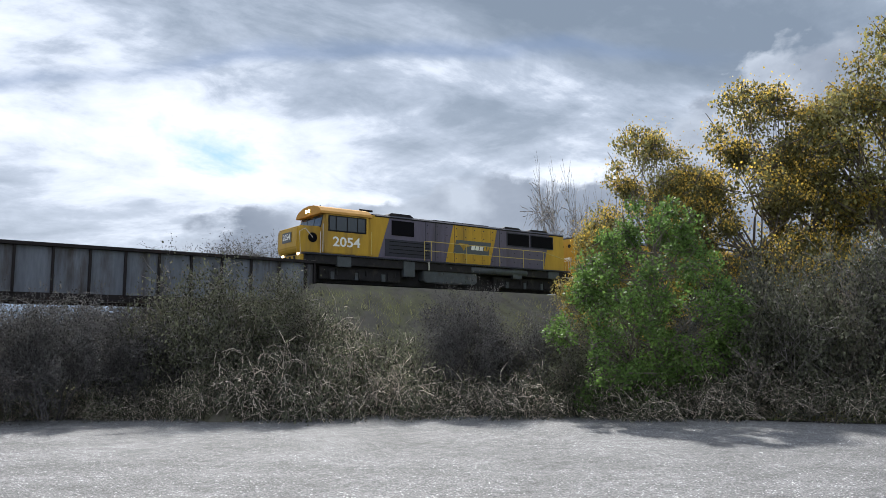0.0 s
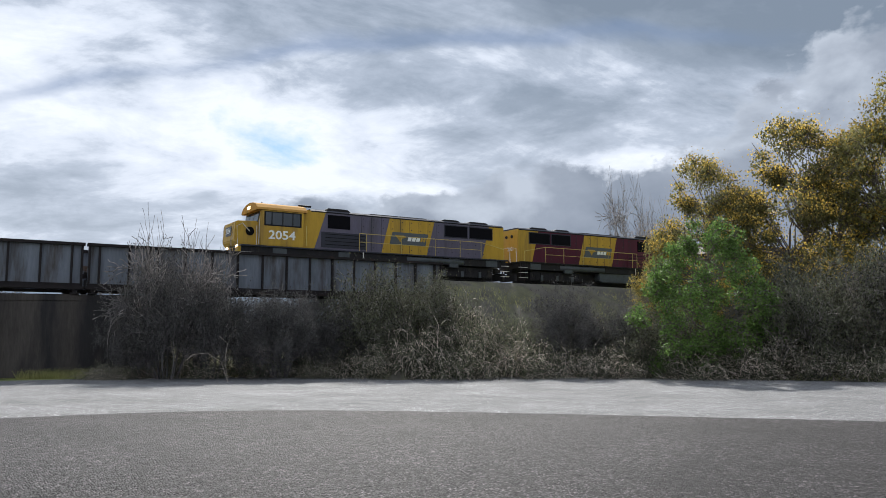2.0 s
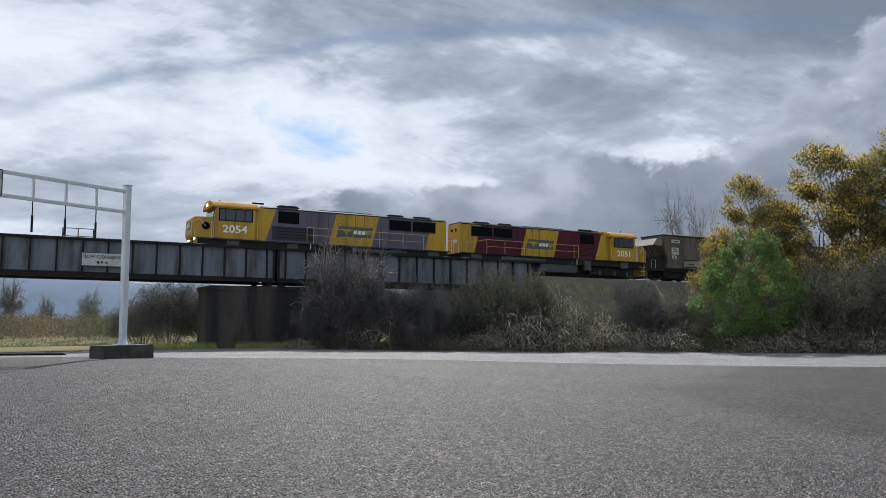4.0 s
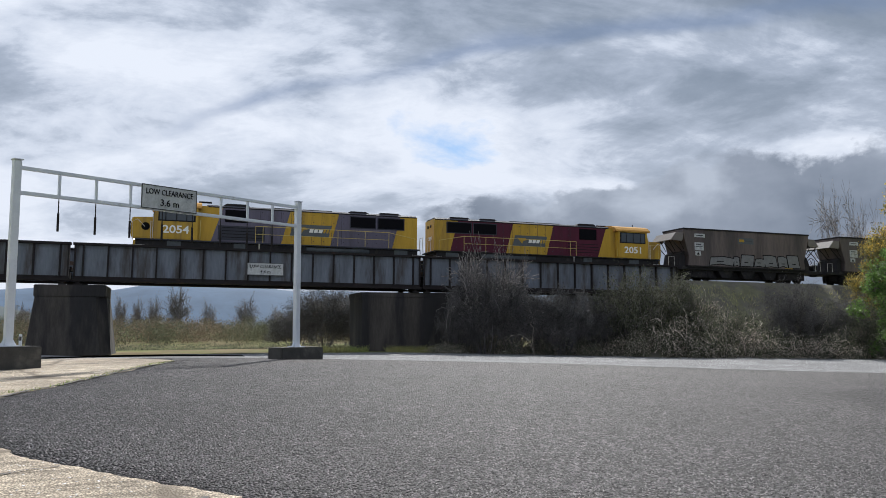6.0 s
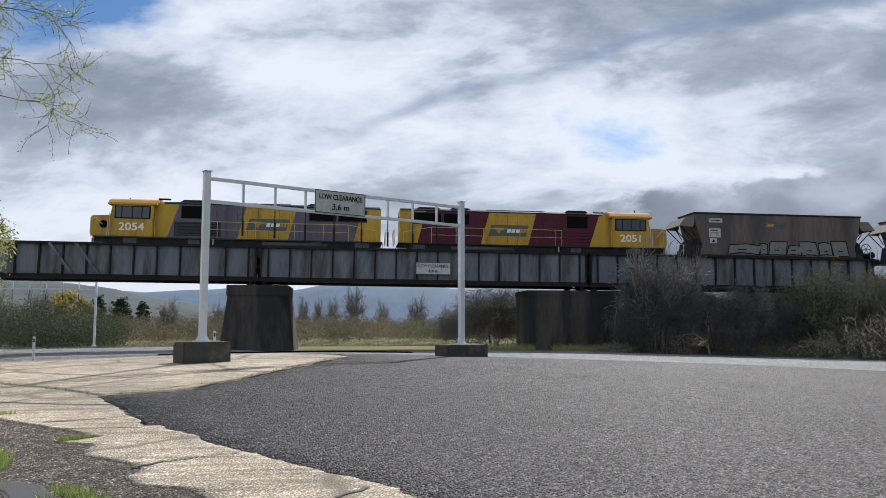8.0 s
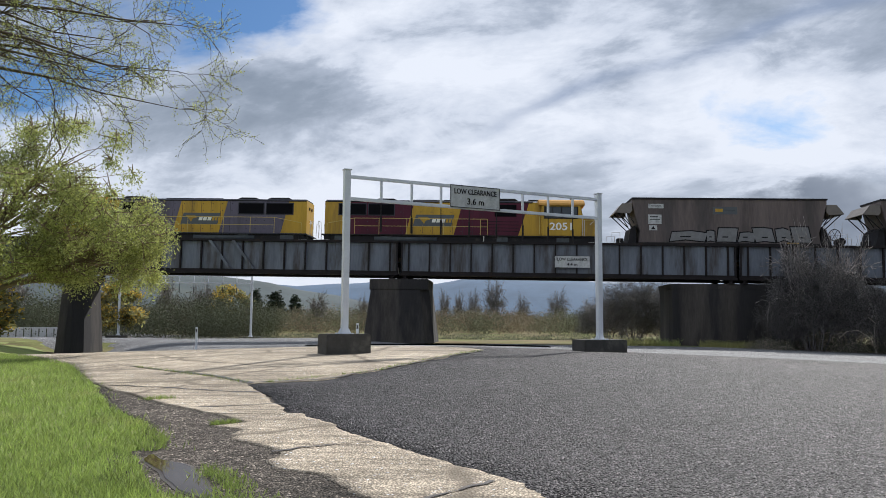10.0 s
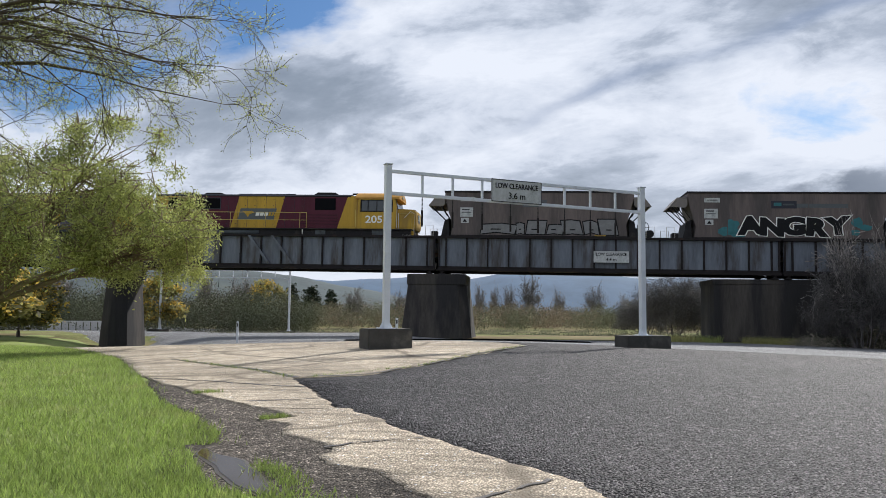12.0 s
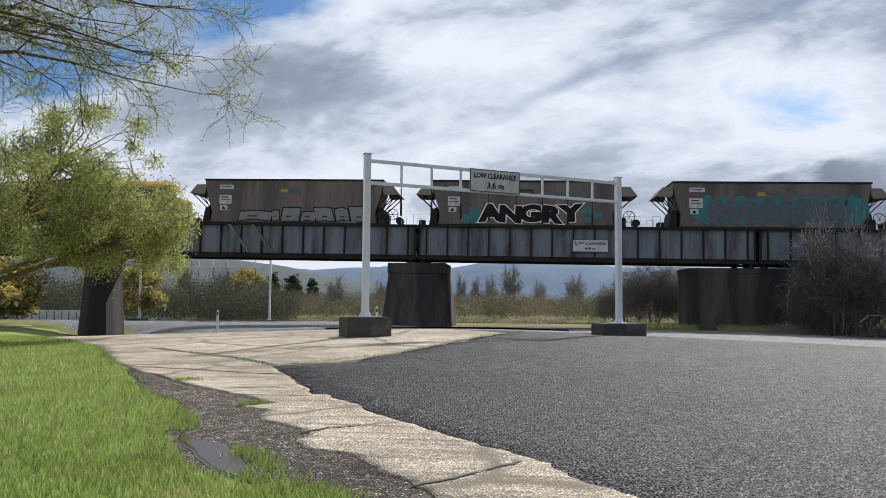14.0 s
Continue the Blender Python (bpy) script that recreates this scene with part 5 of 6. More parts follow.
bramble = bramble_kind()
rb = random.Random(4)
strew(bramble, [(-34.5, 51.3, 3.3, 4.6), (-37.0, 51.4, 3.5, 4.8), (-39.6, 51.6, 2.9, 4.6), (-36.0, 53.4, 3.6, 4.6), (-38.6, 53.8, 3.2, 4.4), (-32.4, 51.0, 2.1, 3.4)] +
      [(-42.0 - i * 2.2, 51.6 + rb.uniform(-0.2, 0.6), rb.uniform(1.9, 2.7), rb.uniform(3.6, 4.6)) for i in range(11)] +
      [(-41.0 - i * 2.6, 53.8 + rb.uniform(-0.4, 0.6), rb.uniform(2.4, 3.1), rb.uniform(3.6, 4.6)) for i in range(4)] +
      [(-28.4, 51.2, 1.9, 3.2), (-30.4, 51.4, 2.0, 3.2), (-25.2, 51.2, 2.2, 3.8), (-27.2, 52.2, 2.3, 3.8), (-22.2, 50.4, 2.0, 3.6), (-20.0, 50.0, 1.7, 3.0), (-18.2, 48.2, 1.0, 2.4)])

def crown_kind(name, label, category, seed, lobes, clumps, clump_r, per, size, leafmat, group, twigmat="bark", blossom=0, trunk=0.16, fork=0.22, flat=0.65, thin=0.012, long=1.6, droop=0.0):
    """A tree whose crown is many separate leaf clumps on their own branches. lobes: (x, y, z, rx, ry, rz, share)."""
    rs = np.random.RandomState(seed)
    w = Wood(seed)
    top = max(l[2] + l[5] for l in lobes)
    centers = []
    for x, y, z, rx, ry, rz, share in lobes:
        for _ in range(int(clumps * share)):
            d = rs.normal(0, 1, 3)
            d /= np.linalg.norm(d)
            r = rs.uniform(0.55, 1.0) ** 0.6
            centers.append(Vector((x + d[0] * rx * r, y + d[1] * ry * r, max(z + d[2] * rz * r, 0.25))))
    root = Vector((0, 0, -0.2))
    hub = Vector((0, 0, top * fork))
    w.a.append(root), w.b.append(hub), w.ra.append(trunk * 1.2), w.rb.append(trunk)
    mains = [Vector((l[0] * 0.8, l[1] * 0.8, max(l[2] - l[5] * 0.3, top * fork))) for l in lobes]
    for mpt in mains:
        p = hub
        for i in range(1, 5):
            q = hub.lerp(mpt, i / 4) + Vector((rs.normal(0, 0.12), rs.normal(0, 0.12), 0.12 * math.sin(i)))
            w.a.append(p), w.b.append(q), w.ra.append(trunk * (0.8 - 0.12 * i)), w.rb.append(trunk * (0.7 - 0.12 * i))
            p = q
    for c in centers:
        mpt = min(mains, key=lambda v: (v - c).length)
        s = hub.lerp(mpt, rs.uniform(0.45, 1.0))
        p = s
        for i in range(1, 4):
            q = s.lerp(c, i / 3) + Vector(rs.normal(0, 0.10, 3))
            w.a.append(p), w.b.append(q), w.ra.append(trunk * 0.28 * (1.15 - 0.3 * i)), w.rb.append(trunk * 0.28 * (0.9 - 0.28 * i))
            p = q
        for _ in range(5):
            e = c + Vector(rs.normal(0, clump_r * 0.42, 3))
            w.a.append(c), w.b.append(e), w.ra.append(0.02), w.rb.append(0.008)
    th = thing(name, label, category, group=group)
    part("branchwork", w.mesh("branchwork", twigmat, 4, thin), None, th)
    n = len(centers)
    C = np.repeat(np.array(centers), per, 0)
    R = np.repeat(clump_r * rs.uniform(0.6, 1.25, n), per)
    d = rs.normal(0, 1, (len(C), 3))
    d /= np.linalg.norm(d, axis=1)[:, None]
    d *= (rs.rand(len(C)) ** 0.5 * R)[:, None]
    d[:, 2] = d[:, 2] * flat - droop * np.abs(rs.normal(0, 1, len(C))) * R
    part("foliage", leaves("foliage", C + d, 1, 0.03, size, leafmat, seed, long, droop), None, th)
    if blossom:
        C = np.repeat(np.array([c for c in centers if rs.rand() < 0.7]), blossom, 0)
        d = rs.normal(0, clump_r * 0.5, (len(C), 3))
        d[:, 2] = np.abs(d[:, 2]) * flat
        part("blossom", leaves("blossom", C + d, 1, 0.03, size * 0.85, "blossom", seed + 9, 1.1), None, th, "golden blossom")
    a = np.array(centers)
    return th, a[:, 2].max() + clump_r * 0.6, np.percentile(np.hypot(a[:, 0], a[:, 1]), 97) + clump_r * 0.6


green = crown_kind("green_shrub", "bright fresh green leafy shrub at the roadside", "shrub", 41,
                   [(0, 0, 3.2, 2.3, 2.3, 2.6, 0.5), (-1.3, 0.2, 2.2, 1.7, 1.7, 1.9, 0.2), (1.5, -0.2, 2.0, 1.7, 1.7, 1.8, 0.2), (0.2, 0, 5.3, 1.0, 1.0, 1.2, 0.1)], 150, 0.46, 230, 0.062, "leaf", "green shrubs", trunk=0.09, fork=0.06, flat=0.9)
strew(green, [(-49.6, 52.0, 7.6, 7.6)])

wattle = crown_kind("wattle_tree", "dark olive wattle tree with golden blossom", "tree", 53,
                    [(-1.8, 0.4, 5.2, 2.0, 2.2, 1.9, 0.24), (1.6, -0.6, 6.4, 2.2, 2.2, 1.8, 0.26), (0.0, 0.8, 8.2, 1.9, 1.9, 1.5, 0.2), (0.5, -1.4, 3.4, 2.4, 1.9, 1.5, 0.16), (-2.4, -0.8, 2.8, 1.5, 1.5, 1.3, 0.14)], 150, 0.76, 190, 0.085, "wattle", "wattle trees", blossom=150, trunk=0.2, fork=0.16)
strew(wattle, [(-50.2, 60.5, 12.7, 7.6), (-55.2, 62, 14.8, 10.2), (-60.0, 62.0, 16.8, 10.6), (-47.2, 60.5, 8.2, 4.6), (-63.5, 62, 16.8, 9.2), (-68, 62, 16.5, 10)])

sapling = shrub_kind("bare_sapling", "leafless grey sapling behind the embankment", "tree", 61, 6, 3, 5, 2, 0.05, "thorn", 0, 0, 0, "bare saplings", lean=0.35, kids=3, thin=0.016)
strew(sapling, [(-45.2, 78, 11.2, 4.0), (-46.8, 82, 11.0, 3.6), (-37.0, 74, 9.6, 1.8), (-17.5, 62, 6.5, 6), (-20.6, 48.9, 7.9, 4.0), (-22.6, 49.2, 7.5, 3.5)])


# --- the willow over the lawn, and the bare boughs overhead
def willow():
    k = crown_kind("willow_tree", "spreading willow with yellow-green spring leaves on the lawn", "tree", 71,
                   [(1.4, 0.3, 4.1, 3.1, 2.8, 1.7, 0.30), (3.7, -0.4, 3.5, 2.0, 1.8, 1.5, 0.20), (-2.4, 0.4, 4.3, 3.2, 2.4, 1.8, 0.24), (2.8, 0.6, 5.9, 1.9, 1.5, 1.1, 0.08), (4.9, 0, 3.2, 0.9, 1.0, 1.1, 0.06), (0.6, -1.5, 3.2, 2.8, 1.2, 0.9, 0.12)], 340, 0.50, 330, 0.033, "willow", "willows", "willowtwig", trunk=0.13, fork=0.2, flat=0.6, thin=0.006, long=2.8, droop=0.5)[0]
    x, y = -17.2, 22.4
    k.matrix_world = pose(x, y, float(ground_z(x, y)), 0, 0, 26) @ Matrix.Diagonal((1.16, 1.16, 1.16, 1))


def overhead_willow():
    w = Wood(83)
    root = Vector((-15.5, 10.0, float(ground_z(-15.5, 10))))
    w.a.append(root - Vector((0, 0, 0.3)))
    w.b.append(root + Vector((0.4, 0, 4.2)))
    w.ra.append(0.5)
    w.rb.append(0.33)
    for tip in ((-5.2, 13.2, 7.0), (-5.6, 13.6, 8.4), (-6.3, 12.6, 5.9), (-6.0, 14.5, 7.6), (-7.2, 13.5, 6.6), (-8.5, 14.0, 8.2), (-8.2, 12.0, 9.2), (-9.0, 12.6, 5.0), (-6.8, 11.8, 7.8), (-6.6, 14.2, 6.4), (-7.4, 14.8, 7.2), (-9.2, 15.2, 6.4), (-10.0, 14.2, 7.4), (-7.8, 12.6, 7.3), (-9.6, 13.0, 8.6), (-5.9, 12.4, 9.0), (-10.5, 15.5, 5.2), (-5.3, 13.2, 6.2), (-5.7, 13.9, 5.7), (-6.3, 13.0, 6.7)):
        p = root + Vector((0.4, 0, 4.0))
        t = Vector(tip) - Vector((0.55, 0, 0.15))
        n = 9
        prev = p
        for i in range(1, n + 1):
            f = i / n
            q = p.lerp(t, f) + Vector((0, 0, 1.5 * math.sin(math.pi * f) * 0.8)) + Vector((w.rnd.gauss(0, 0.09), w.rnd.gauss(0, 0.09), w.rnd.gauss(0, 0.09)))
            r0, r1 = 0.085 * (1 - 0.93 * (i - 1) / n), 0.085 * (1 - 0.93 * f)
            w.a.append(prev)
            w.b.append(q)
            w.ra.append(r0)
            w.rb.append(r1)
            if i > 2:
                for _ in range(2):
                    d = (q - prev).normalized() + Vector((w.rnd.gauss(0, 0.6), w.rnd.gauss(0, 0.5), w.rnd.gauss(0.05, 0.6)))
                    w.grow(q, d, w.rnd.uniform(0.8, 1.6), r1 * 0.35 + 0.004, 1, 5, 0.24, 0.05, 3, 0.85, 0.5)
            prev = q
    th = thing("budding_willow", "nearly bare willow boughs with pale green buds overhead", "tree")
    part("boughwork", w.mesh("boughwork", "bough", 4, 0.0035), None, th)
    part("bud_growth", leaves("bud_growth", w.tips, 4, 0.03, 0.019, "willow", 18, 2.0), None, th, "small yellow-green buds")


willow()
overhead_willow()


# --- far thickets, bare trees, gold wattles, hills beyond the river flat
def far_thicket():
    rs = np.random.RandomState(3)
    n = 1500
    a = np.radians(rs.uniform(-16, 48, n))
    d = rs.uniform(105, 150, n)
    X, Y = -d * np.sin(a), d * np.cos(a)
    H = 2.4 + 1.3 * np.array([noise.noise(Vector((x * 0.05, y * 0.05, 4))) for x, y in zip(X, Y)]) + rs.uniform(0, 0.9, n)
    C = np.repeat(np.stack([X, Y, -0.6 + 0 * X], 1), 16, 0)
    C[:, 2] += rs.uniform(0, 1, len(C)) ** 0.8 * np.repeat(H, 16)
    C[:, :2] += rs.normal(0, 0.9, (len(C), 2))
    ob = new("far_thicket", leaves("far_thicket", C, 10, 0.45, 0.14, "farleaf", 6, 1.5))
    tagged(ob, "distant belt of olive and brown scrub across the flat", "scrub", kind="stuff")


def far_bank():
    rs = np.random.RandomState(13)
    n = 420
    a = np.radians(rs.uniform(17, 40, n))
    d = rs.uniform(78, 100, n)
    X, Y = -d * np.sin(a), d * np.cos(a)
    H = rs.uniform(2.0, 4.4, n)
    C = np.repeat(np.stack([X, Y, -0.6 + 0 * X], 1), 30, 0)
    C[:, 2] += rs.uniform(0, 1, len(C)) ** 0.8 * np.repeat(H, 30)
    C[:, :2] += rs.normal(0, 0.8, (len(C), 2))
    ob = new("river_scrub", leaves("river_scrub", C, 11, 0.32, 0.10, "olive", 26, 1.5))
    tagged(ob, "dark green scrub along the road beyond the bridge", "scrub", kind="stuff")


far_thicket()
far_bank()
far_tree = shrub_kind("far_tree", "distant half-bare tree above the scrub belt", "tree", 91, 8, 4, 7, 2, 0.11, "farleaf", 2, 0.35, 0.10, "far trees", lean=0.16, kids=3, thin=0.035)
strew(far_tree, [(1.0, 140, 11, 3.7), (2.5, 142, 8.5, 2.5), (3.6, 140, 8, 2.5), (4.6, 138, 8.5, 2.5), (-3.6, 140, 8.5, 3.7), (5.8, 141, 7, 2.5), (10.5, 128, 6.5, 3.7), (14, 120, 7, 3.7), (-1.2, 142, 7.5, 2.5), (22, 118, 8.5, 4.3), (24.5, 122, 9.5, 3.7), (-6, 136, 6.5, 3.7), (-13, 90, 7, 3.7), (30, 112, 9, 5.0), (34, 100, 10, 5.6), (-29.1, 90, 11.2, 2.1), (-31.3, 92, 10.4, 1.4)])
gold = crown_kind("gold_wattle", "wattle bush in full yellow blossom beyond the bridge", "bush", 97, [(0, 0, 2.6, 2.0, 2.0, 2.0, 1.0)], 45, 0.7, 60, 0.2, "wattle", "gold wattles", blossom=60, trunk=0.08, fork=0.1)
strew(gold, [(27.4, 72, 5.0, 4.6), (38.5, 50, 5.0, 7.0), (36.0, 58, 4.2, 6.0), (20.2, 108, 6.5, 6), (41, 46, 6.0, 8)])


pine = crown_kind("far_pine", "dark distant pine tree beside a house", "tree", 103, [(0, 0, 3.0, 1.6, 1.6, 1.6, 0.5), (0, 0, 5.5, 1.0, 1.0, 1.8, 0.35), (0, 0, 7.4, 0.4, 0.4, 1.0, 0.15)], 60, 0.6, 50, 0.3, "pine", "far pines", trunk=0.12, fork=0.3)
strew(pine, [(17.0, 250, 10.5, 8), (18.4, 262, 11.5, 6), (15.6, 255, 9.5, 6), (21.5, 240, 9, 8)])


def ridge(name, dist, a0, a1, tops, depth, mat, label, seed):
    """A hill range: a strip that climbs from the plain to an uneven crest and falls behind it."""
    az = np.linspace(a0, a1, 160)
    top = 1.15 * np.interp(az, *zip(*tops)) + np.array([5 * noise.noise(Vector((a * 0.35, seed, 0))) + 1.8 * noise.noise(Vector((a * 1.7, seed, 3))) for a in az]) * dist / 1500
    rows = []
    for f, h in ((0, 0), (0.25, 0.35), (0.55, 0.75), (0.8, 0.93), (1.0, 1.0), (1.2, 0.6), (1.5, 0.0)):
        d = dist + depth * f
        rows.append(np.stack([-d * np.sin(np.radians(az)), d * np.cos(np.radians(az)), -3 + (top + 3) * h], 1))
    V = np.array(rows)
    i = np.arange(V.shape[0] * V.shape[1]).reshape(V.shape[:2])
    F = np.stack([i[:-1, :-1], i[:-1, 1:], i[1:, 1:], i[1:, :-1]], -1).reshape(-1, 4)
    ob = new(name, raw_mesh(name, V.reshape(-1, 3), F, mat, True))
    tagged(ob, label, "hills", kind="structure")


ridge("backdrop_hills", 1700, -75, 75, [(-75, 80), (-30, 80), (-8, 88), (-4, 98), (2, 106), (6, 84), (9, 90), (14, 80), (30, 84), (75, 90)], 500, "hill", "wooded hills on the horizon in a painted haze blue", 3)
ridge("backdrop_wooded_hill", 560, 8, 60, [(6, 0), (10, 14), (14, 22), (18, 31), (22, 36), (28, 36), (36, 42), (60, 46)], 200, "nearhill", "nearer wooded hillside beyond the river flat", 8)

# a white house and a long pale shed far beyond
hs = thing("far_house", "small distant white house with a grey roof", "house", pose(-62, 168, -0.6, 0, 0, 12))
part("wall", box(-4, 4, -3, 3, 0, 3), "farwhite", hs)
part("roof", prism([(-3.4, 3), (3.4, 3), (0, 4.6)], "x", -4.3, 4.3), "plate", hs)
fn = thing("far_fence", "distant pale slatted barrier beside the road", "barrier", pose(-42, 66, float(ground_z(-42, 66)), 0, 0, 30))
for k in range(9):
    part("slat", box(-2.6 + k * 0.6, -2.1 + k * 0.6, -0.05, 0.05, 0.1, 0.95), "farwhite", fn)
part("beam", box(-2.7, 3.2, -0.04, 0.04, 0.85, 0.98), "farwhite", fn)


# --- lawn, verge tufts, gravel stones
def blades(name, X, Y, height, width, mat, seed, lift=0.0, base=None):
    rs = np.random.RandomState(seed)
    n = len(X)
    Z = (ground_z(X, Y) if base is None else base) + lift
    a = rs.uniform(0, 2 * np.pi, n)
    h = height * rs.uniform(0.5, 1.25, n)
    w = width * rs.uniform(0.7, 1.3, n)
    lean = rs.normal(0, 0.45, (n, 2)) * h[:, None]
    P = np.stack([X, Y, Z], 1)
    s = np.stack([np.cos(a) * w, np.sin(a) * w, 0 * a], 1)
    V = np.stack([P - s, P + s, P + np.stack([lean[:, 0], lean[:, 1], h], 1)], 1).reshape(-1, 3)
    return raw_mesh(name, V, np.arange(3 * n).reshape(-1, 3), mat)


def lawn():
    rs = np.random.RandomState(21)
    n = 150000
    Y = 4 + 30 * rs.rand(n) ** 1.9
    edge = np.interp(Y, *zip(*GRASS_EDGE))
    X = edge - 0.03 + 0.16 * rs.normal(0, 1, n) * (rs.rand(n) < 0.15) - (0.4 + 0.75 * Y) * rs.rand(n) ** 1.2
    # the puddle and its wet rim stay clear
    px = np.interp(Y, [5.9, 6.45, 7.15, 7.8], [-2.0, -2.45, -2.95, -3.45])
    keep = ~((Y > 5.75) & (Y < 7.95) & ((X - px > -0.26) & (X - px < 0.5)))
    X, Y = X[keep], Y[keep]
    ob = new("lawn_grass", blades("lawn_grass", X, Y, 0.085, 0.007, "blade", 4))
    tagged(ob, "short bright green lawn grass", "grass", kind="stuff")


def verge():
    rs = np.random.RandomState(22)
    n = 26000
    a = rs.uniform(-70, -8, n)
    fx, fy = np.array([x for y, x in FAR_EDGE]), np.array([y for y, x in FAR_EDGE])
    far_az = -np.degrees(np.arctan2(fx, fy))
    o = np.argsort(far_az)
    r = np.interp(a, far_az[o], np.hypot(fx, fy)[o]) + 0.15 + rs.exponential(1.0, n)
    X, Y = r * np.sin(np.radians(-a)), r * np.cos(np.radians(-a))
    tuft = np.array([noise.noise(Vector((x * 0.5, y * 0.5, 1))) for x, y in zip(X, Y)])
    k = tuft > -0.15
    ob = new("verge_grass", blades("verge_grass", X[k], Y[k], 0.42, 0.012, "dry_grass", 7))
    tagged(ob, "rough dry verge grass along the road edge", "grass", kind="stuff")


def joint_tufts():
    """Small weeds along the asphalt's edge and at the puddle."""
    rs = np.random.RandomState(31)
    P = []
    for (x0, y0), (x1, y1), n, w in (((-4.2, 13.7), (-2.62, 15.5), 150, 0.035), ((-2.55, 15.6), (-0.55, 22.0), 280, 0.04), ((-2.2, 6.1), (-1.3, 5.4), 1100, 0.16), ((-3.5, 9.5), (-3.25, 9.68), 220, 0.04), ((-5.4, 11.6), (-5.05, 11.75), 180, 0.05), ((-2.62, 7.15), (-2.0, 6.35), 520, 0.08), ((-8.2, 16.9), (-4.5, 13.7), 260, 0.04)):
        f = rs.rand(n)
        P.append(np.stack([x0 + (x1 - x0) * f + rs.normal(0, w, n), y0 + (y1 - y0) * f + rs.normal(0, w, n)], 1))
    P = np.concatenate(P)
    ob = new("weed_tufts", blades("weed_tufts", P[:, 0], P[:, 1], 0.06, 0.006, "blade", 14, 0.02))
    tagged(ob, "small green weeds in the paving joints", "weeds", kind="stuff")


def bank_grass():
    rs = np.random.RandomState(24)
    n = 16000
    X, Y = rs.uniform(29, 78, n), rs.uniform(41.5, 49.0, n)
    Z = bank_z(X[None], Y[None])[0]
    k = (np.array([noise.noise(Vector((x * 0.45, y * 0.45, 3))) for x, y in zip(X, Y)]) > -0.08) & (LINE_Y + LINE_SKEW * X - Y > 3.3)
    ob = new("bank_grass", blades("bank_grass", X[k], Y[k], 0.26, 0.014, "dry_grass", 9, -0.03, Z[k]))
    tagged(ob, "rough yellowed grass on the embankment slope", "grass", kind="stuff")



def pasture():
    rs = np.random.RandomState(77)
    a, d = np.radians(rs.uniform(-22, 24, 2600)), rs.uniform(60, 104, 2600)
    X, Y = np.repeat(-d * np.sin(a), 9), np.repeat(d * np.cos(a), 9)
    X, Y = X + rs.normal(0, 0.35, len(X)), Y + rs.normal(0, 0.35, len(Y))
    ob = new("pasture_tufts", blades("pasture_tufts", X, Y, 0.22, 0.04, "scrub", 8))
    tagged(ob, "rough olive grass tufts on the river flat", "grass", kind="stuff")


lawn()
pasture()
verge()
bank_grass()
joint_tufts()


def road_chips():
    """Loose and proud stones that make the car park's surface coarse near the viewer."""
    rs = np.random.RandomState(77)
    n = 120000
    Y = 3.5 + 21 * rs.rand(n) ** 1.5
    edge = np.interp(Y, *zip(*ASPHALT_EDGE))
    X = edge + 0.05 + (3 + 1.05 * Y) * rs.rand(n)
    s = rs.uniform(0.005, 0.013, n) * (1 + 0.5 * (rs.rand(n) < 0.06))
    a = rs.uniform(0, 2 * np.pi, n)
    Z = ground_z(X, Y) + 0.011
    V = []
    for k in range(3):
        t = a + k * 2.094
        V.append(np.stack([X + np.cos(t) * s * 1.2, Y + np.sin(t) * s * 1.2, Z], 1))
    V.append(np.stack([X + rs.normal(0, 0.3, n) * s, Y + rs.normal(0, 0.3, n) * s, Z + s * rs.uniform(0.6, 1.2, n)], 1))
    V = np.stack(V, 1).reshape(-1, 3)
    i = np.arange(n)[:, None] * 4
    F = np.concatenate([i + np.array([[0, 1, 3]]), i + np.array([[1, 2, 3]]), i + np.array([[2, 0, 3]])])
    ob = new("road_chips", raw_mesh("road_chips", V, F, "chip"))
    tagged(ob, "coarse grey stone chips of the car park", "stones", kind="stuff")


road_chips()


def arching_cane():
    th = thing("arching_cane", "single pale arching bramble cane above the verge", "bramble cane")
    x, y, z = at_bearing(-24.6, 46.6)
    part("cane", rod([(x - 1.9, y, z + 0.9), (x - 1.5, y, z + 1.25), (x - 0.9, y, z + 1.3), (x - 0.3, y, z + 0.9), (x, y, z)], 0.011, 5), "cane", th)
    part("side_cane", rod([(x, y, z), (x - 0.15, y, z + 0.9), (x - 0.05, y, z + 1.7), (x - 0.4, y, z + 2.0)], 0.009, 5), "cane", th)


arching_cane()


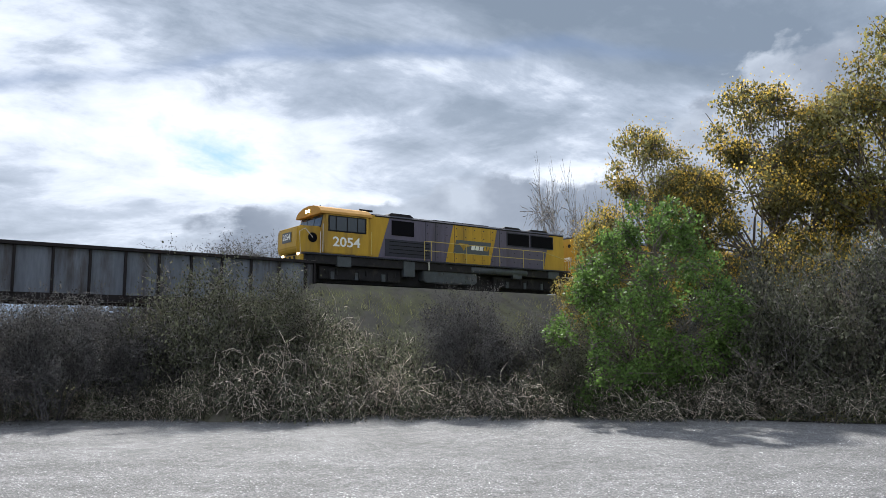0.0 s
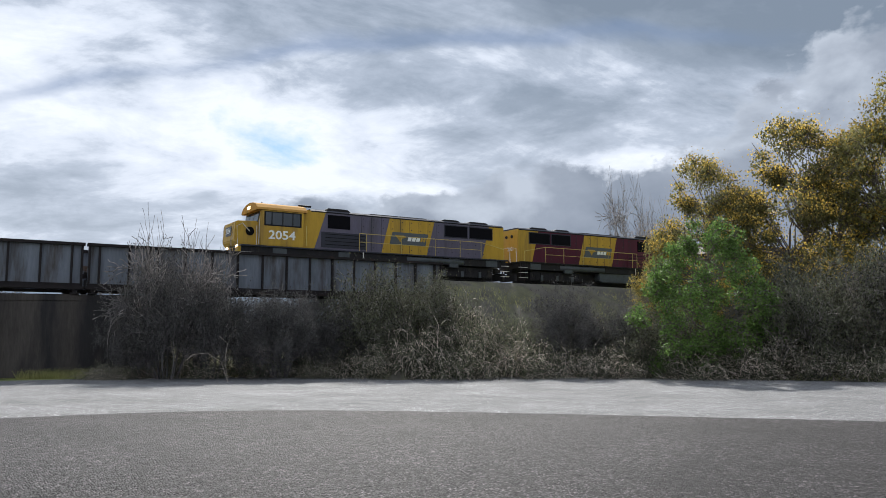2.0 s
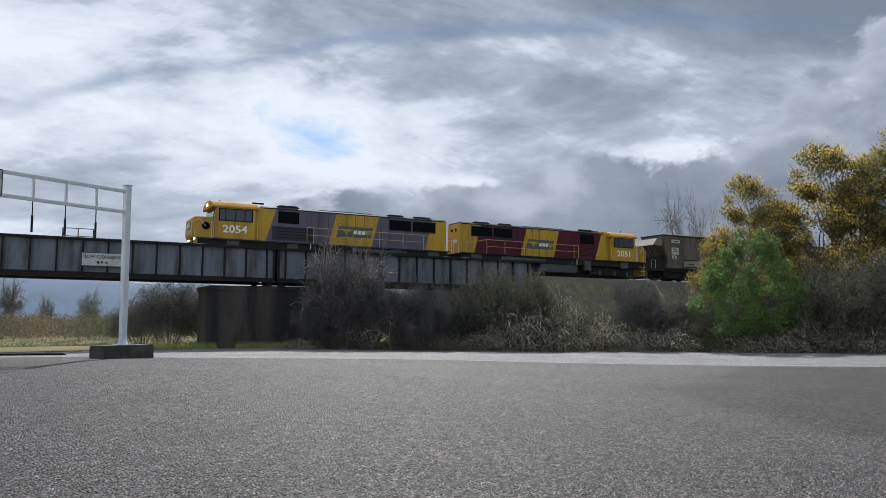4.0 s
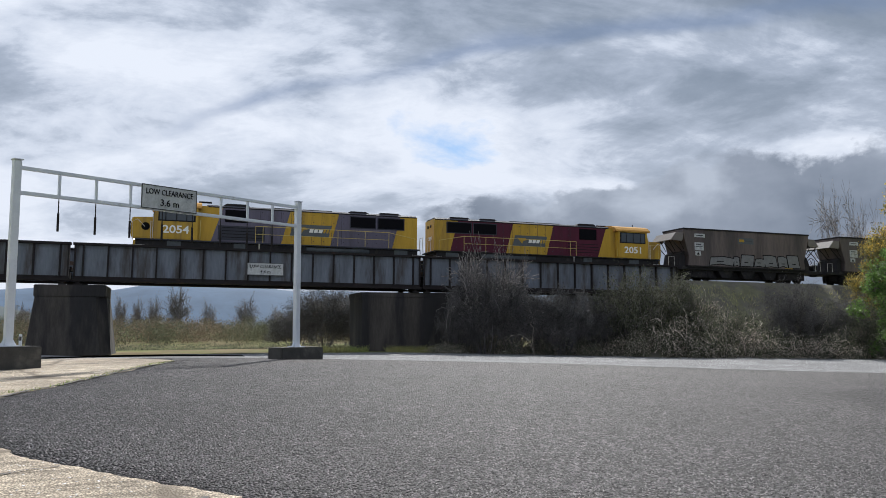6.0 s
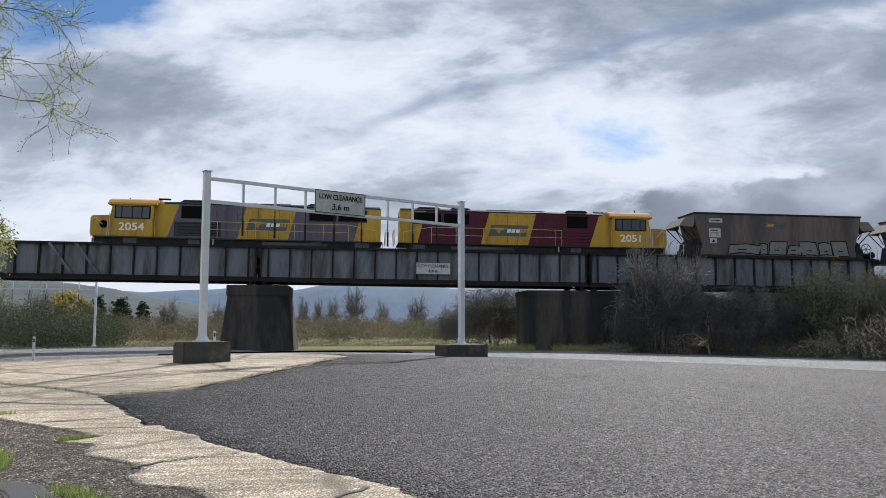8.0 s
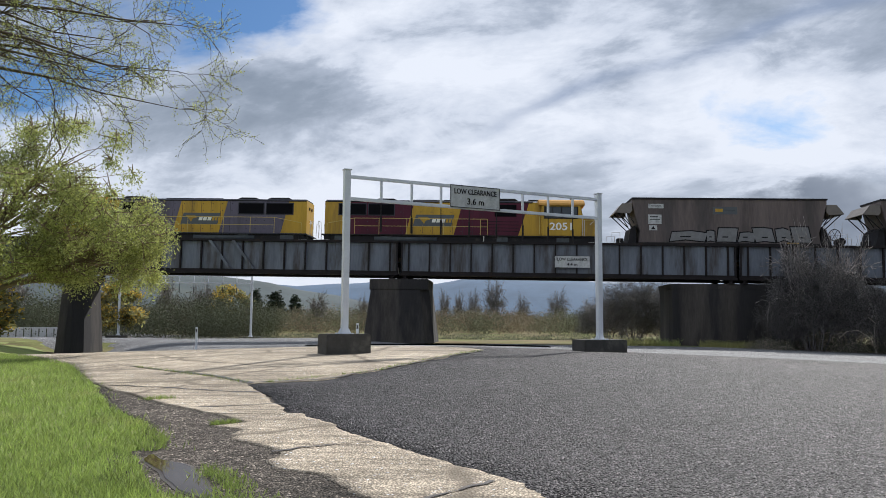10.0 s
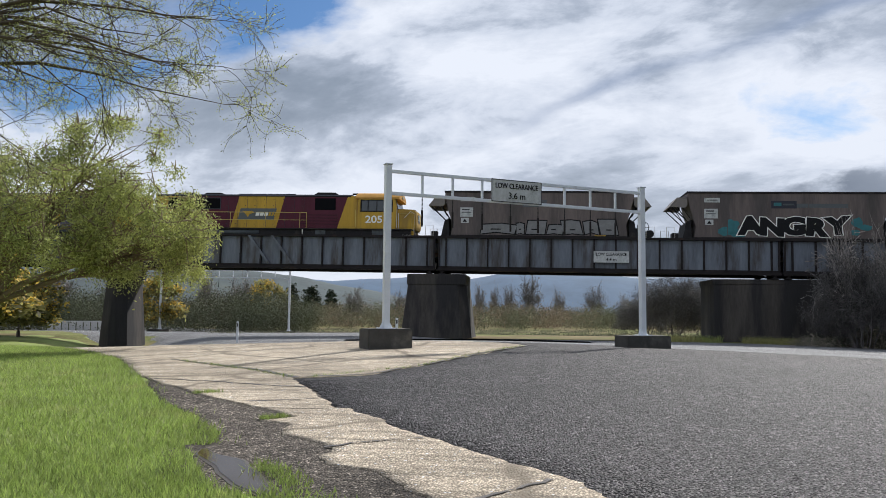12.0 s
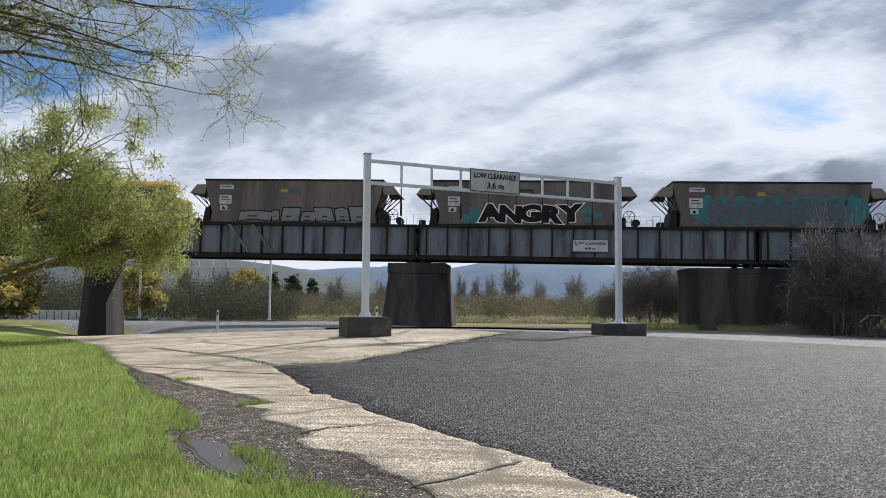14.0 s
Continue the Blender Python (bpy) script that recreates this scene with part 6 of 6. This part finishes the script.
def puddle():
    """Water lying in a dip between the lawn and the gravel, with a wet rim."""
    line = [(-3.45, 7.75), (-2.95, 7.15), (-2.45, 6.45), (-2.0, 5.95)]
    for name, wide, lift, mat, lab in (("puddle_rim", 0.21, 0.011, "mud", "wet dark mud round the puddle"), ("puddle", 0.165, 0.016, "water", "shallow muddy puddle at the edge of the lawn")):
        L, R = [], []
        for i in range(25):
            f = i / 24
            x = np.interp(f * 3, range(4), [p[0] for p in line])
            y = np.interp(f * 3, range(4), [p[1] for p in line])
            w = wide * math.sin(math.pi * min(max(f, 0.02), 0.98)) ** 0.6 * (0.85 + 0.7 * noise.noise(Vector((f * 5, 2, 2))))
            x += 0.12 * noise.noise(Vector((f * 4, 9, 1)))
            L.append((x - w * 0.75, y - w * 0.6))
            R.append((x + w * 0.75, y + w * 0.6))
        bm = bmesh.new()
        va = [bm.verts.new((x, y, float(ground_z(x, y)) + lift)) for x, y in L]
        vb = [bm.verts.new((x, y, float(ground_z(x, y)) + lift)) for x, y in R]
        for i in range(24):
            bm.faces.new((va[i], vb[i], vb[i + 1], va[i + 1]))
        tagged(new(name, mesh_of(name, bm, mat)), lab, "puddle", kind="structure")


puddle()


def crack(points, wide, seed, mat="mud"):
    """A dirt-filled joint or crack running over the old concrete."""
    p = np.array(points, float)
    d = np.r_[0, np.cumsum(np.hypot(*np.diff(p, axis=0).T))]
    t = np.linspace(0, d[-1], int(d[-1] / 0.08) + 2)
    x, y = np.interp(t, d, p[:, 0]) + wobble(t, seed, 0.10, 0.9), np.interp(t, d, p[:, 1]) + wobble(t, seed + 4, 0.10, 0.9)
    nx, ny = -np.gradient(y), np.gradient(x)
    k = np.hypot(nx, ny)
    w = wide * (0.75 + wobble(t, seed + 9, 0.6, 3.0)).clip(0.2, 1.6) / k
    A, B = np.stack([x - nx * w, y - ny * w], 1), np.stack([x + nx * w, y + ny * w], 1)
    P = np.concatenate([A, B])
    V = np.concatenate([P, (ground_z(P[:, 0], P[:, 1]) + 0.030)[:, None]], 1)
    n = len(t)
    i = np.arange(n - 1)
    ob = new("paving_joint", raw_mesh("paving_joint", V, np.stack([i, i + 1, n + i + 1, n + i], 1), mat))
    tagged(ob, "dark dirt-filled joint across the old concrete paving", "joint", kind="structure")


crack([(-8.6, 17.2), (-6.6, 15.6), (-5.3, 14.6), (-4.4, 13.6)], 0.07, 3)
crack([(-7.0, 13.4), (-5.6, 13.0), (-4.5, 12.6), (-3.9, 12.4)], 0.035, 6)
crack([(-9.6, 17.0), (-7.6, 19.6), (-5.4, 23.0)], 0.03, 8)
crack([(-2.25, 8.0), (-1.6, 8.5), (-1.25, 8.6)], 0.025, 12)
crack([(-0.72, 6.0), (-0.2, 6.6), (0.1, 7.0)], 0.03, 15)
crack([(-4.2, 10.9), (-3.5, 11.2), (-3.1, 11.3)], 0.025, 18)
crack([(-12.5, 21.5), (-8.0, 22.5), (-4.6, 24.0)], 0.03, 21)
crack([(-4.35, 13.75), (-3.3, 14.1), (-2.6, 15.5), (-1.4, 19.0), (-0.5, 22.2)], 0.045, 24)


# ---------------------------------------------------------------- what moves
RUN = np.polyfit([0, 1.5, 2.5, 5, 6.5, 7.5, 9, 11.5, 12.5, 14], [36.4, 27.4, 21.6, 5.72, -4.15, -10.9, -21.4, -38.6, -45.8, -57.3], 3)


def front(t):
    """Where the leading locomotive's nose is along the line."""
    return float(np.polyval(RUN, t)) - 2.6


def motions():
    ts = [k * 0.5 for k in range(29)]
    cars = [(lead, 0.0, 0), (second, 2 * LOCO + 1.1, 180)] + [(w, 2 * LOCO + 1.1 + 2.15 + WAGON * i, 0) for i, w in enumerate(wagons)]
    for car, back, turn in cars:
        walk(car, [(t, line_pose(front(t) + back, turn)) for t in ts])
    spins = [k * 0.1 for k in range(141)]
    for w in TURNING:
        sign = -1 if w.parent == second else 1
        x, _, z = w.location
        walk(w, [(t, pose(x, 0, z, 0, math.degrees(sign * front(t) / 0.475), 0)) for t in spins])


motions()
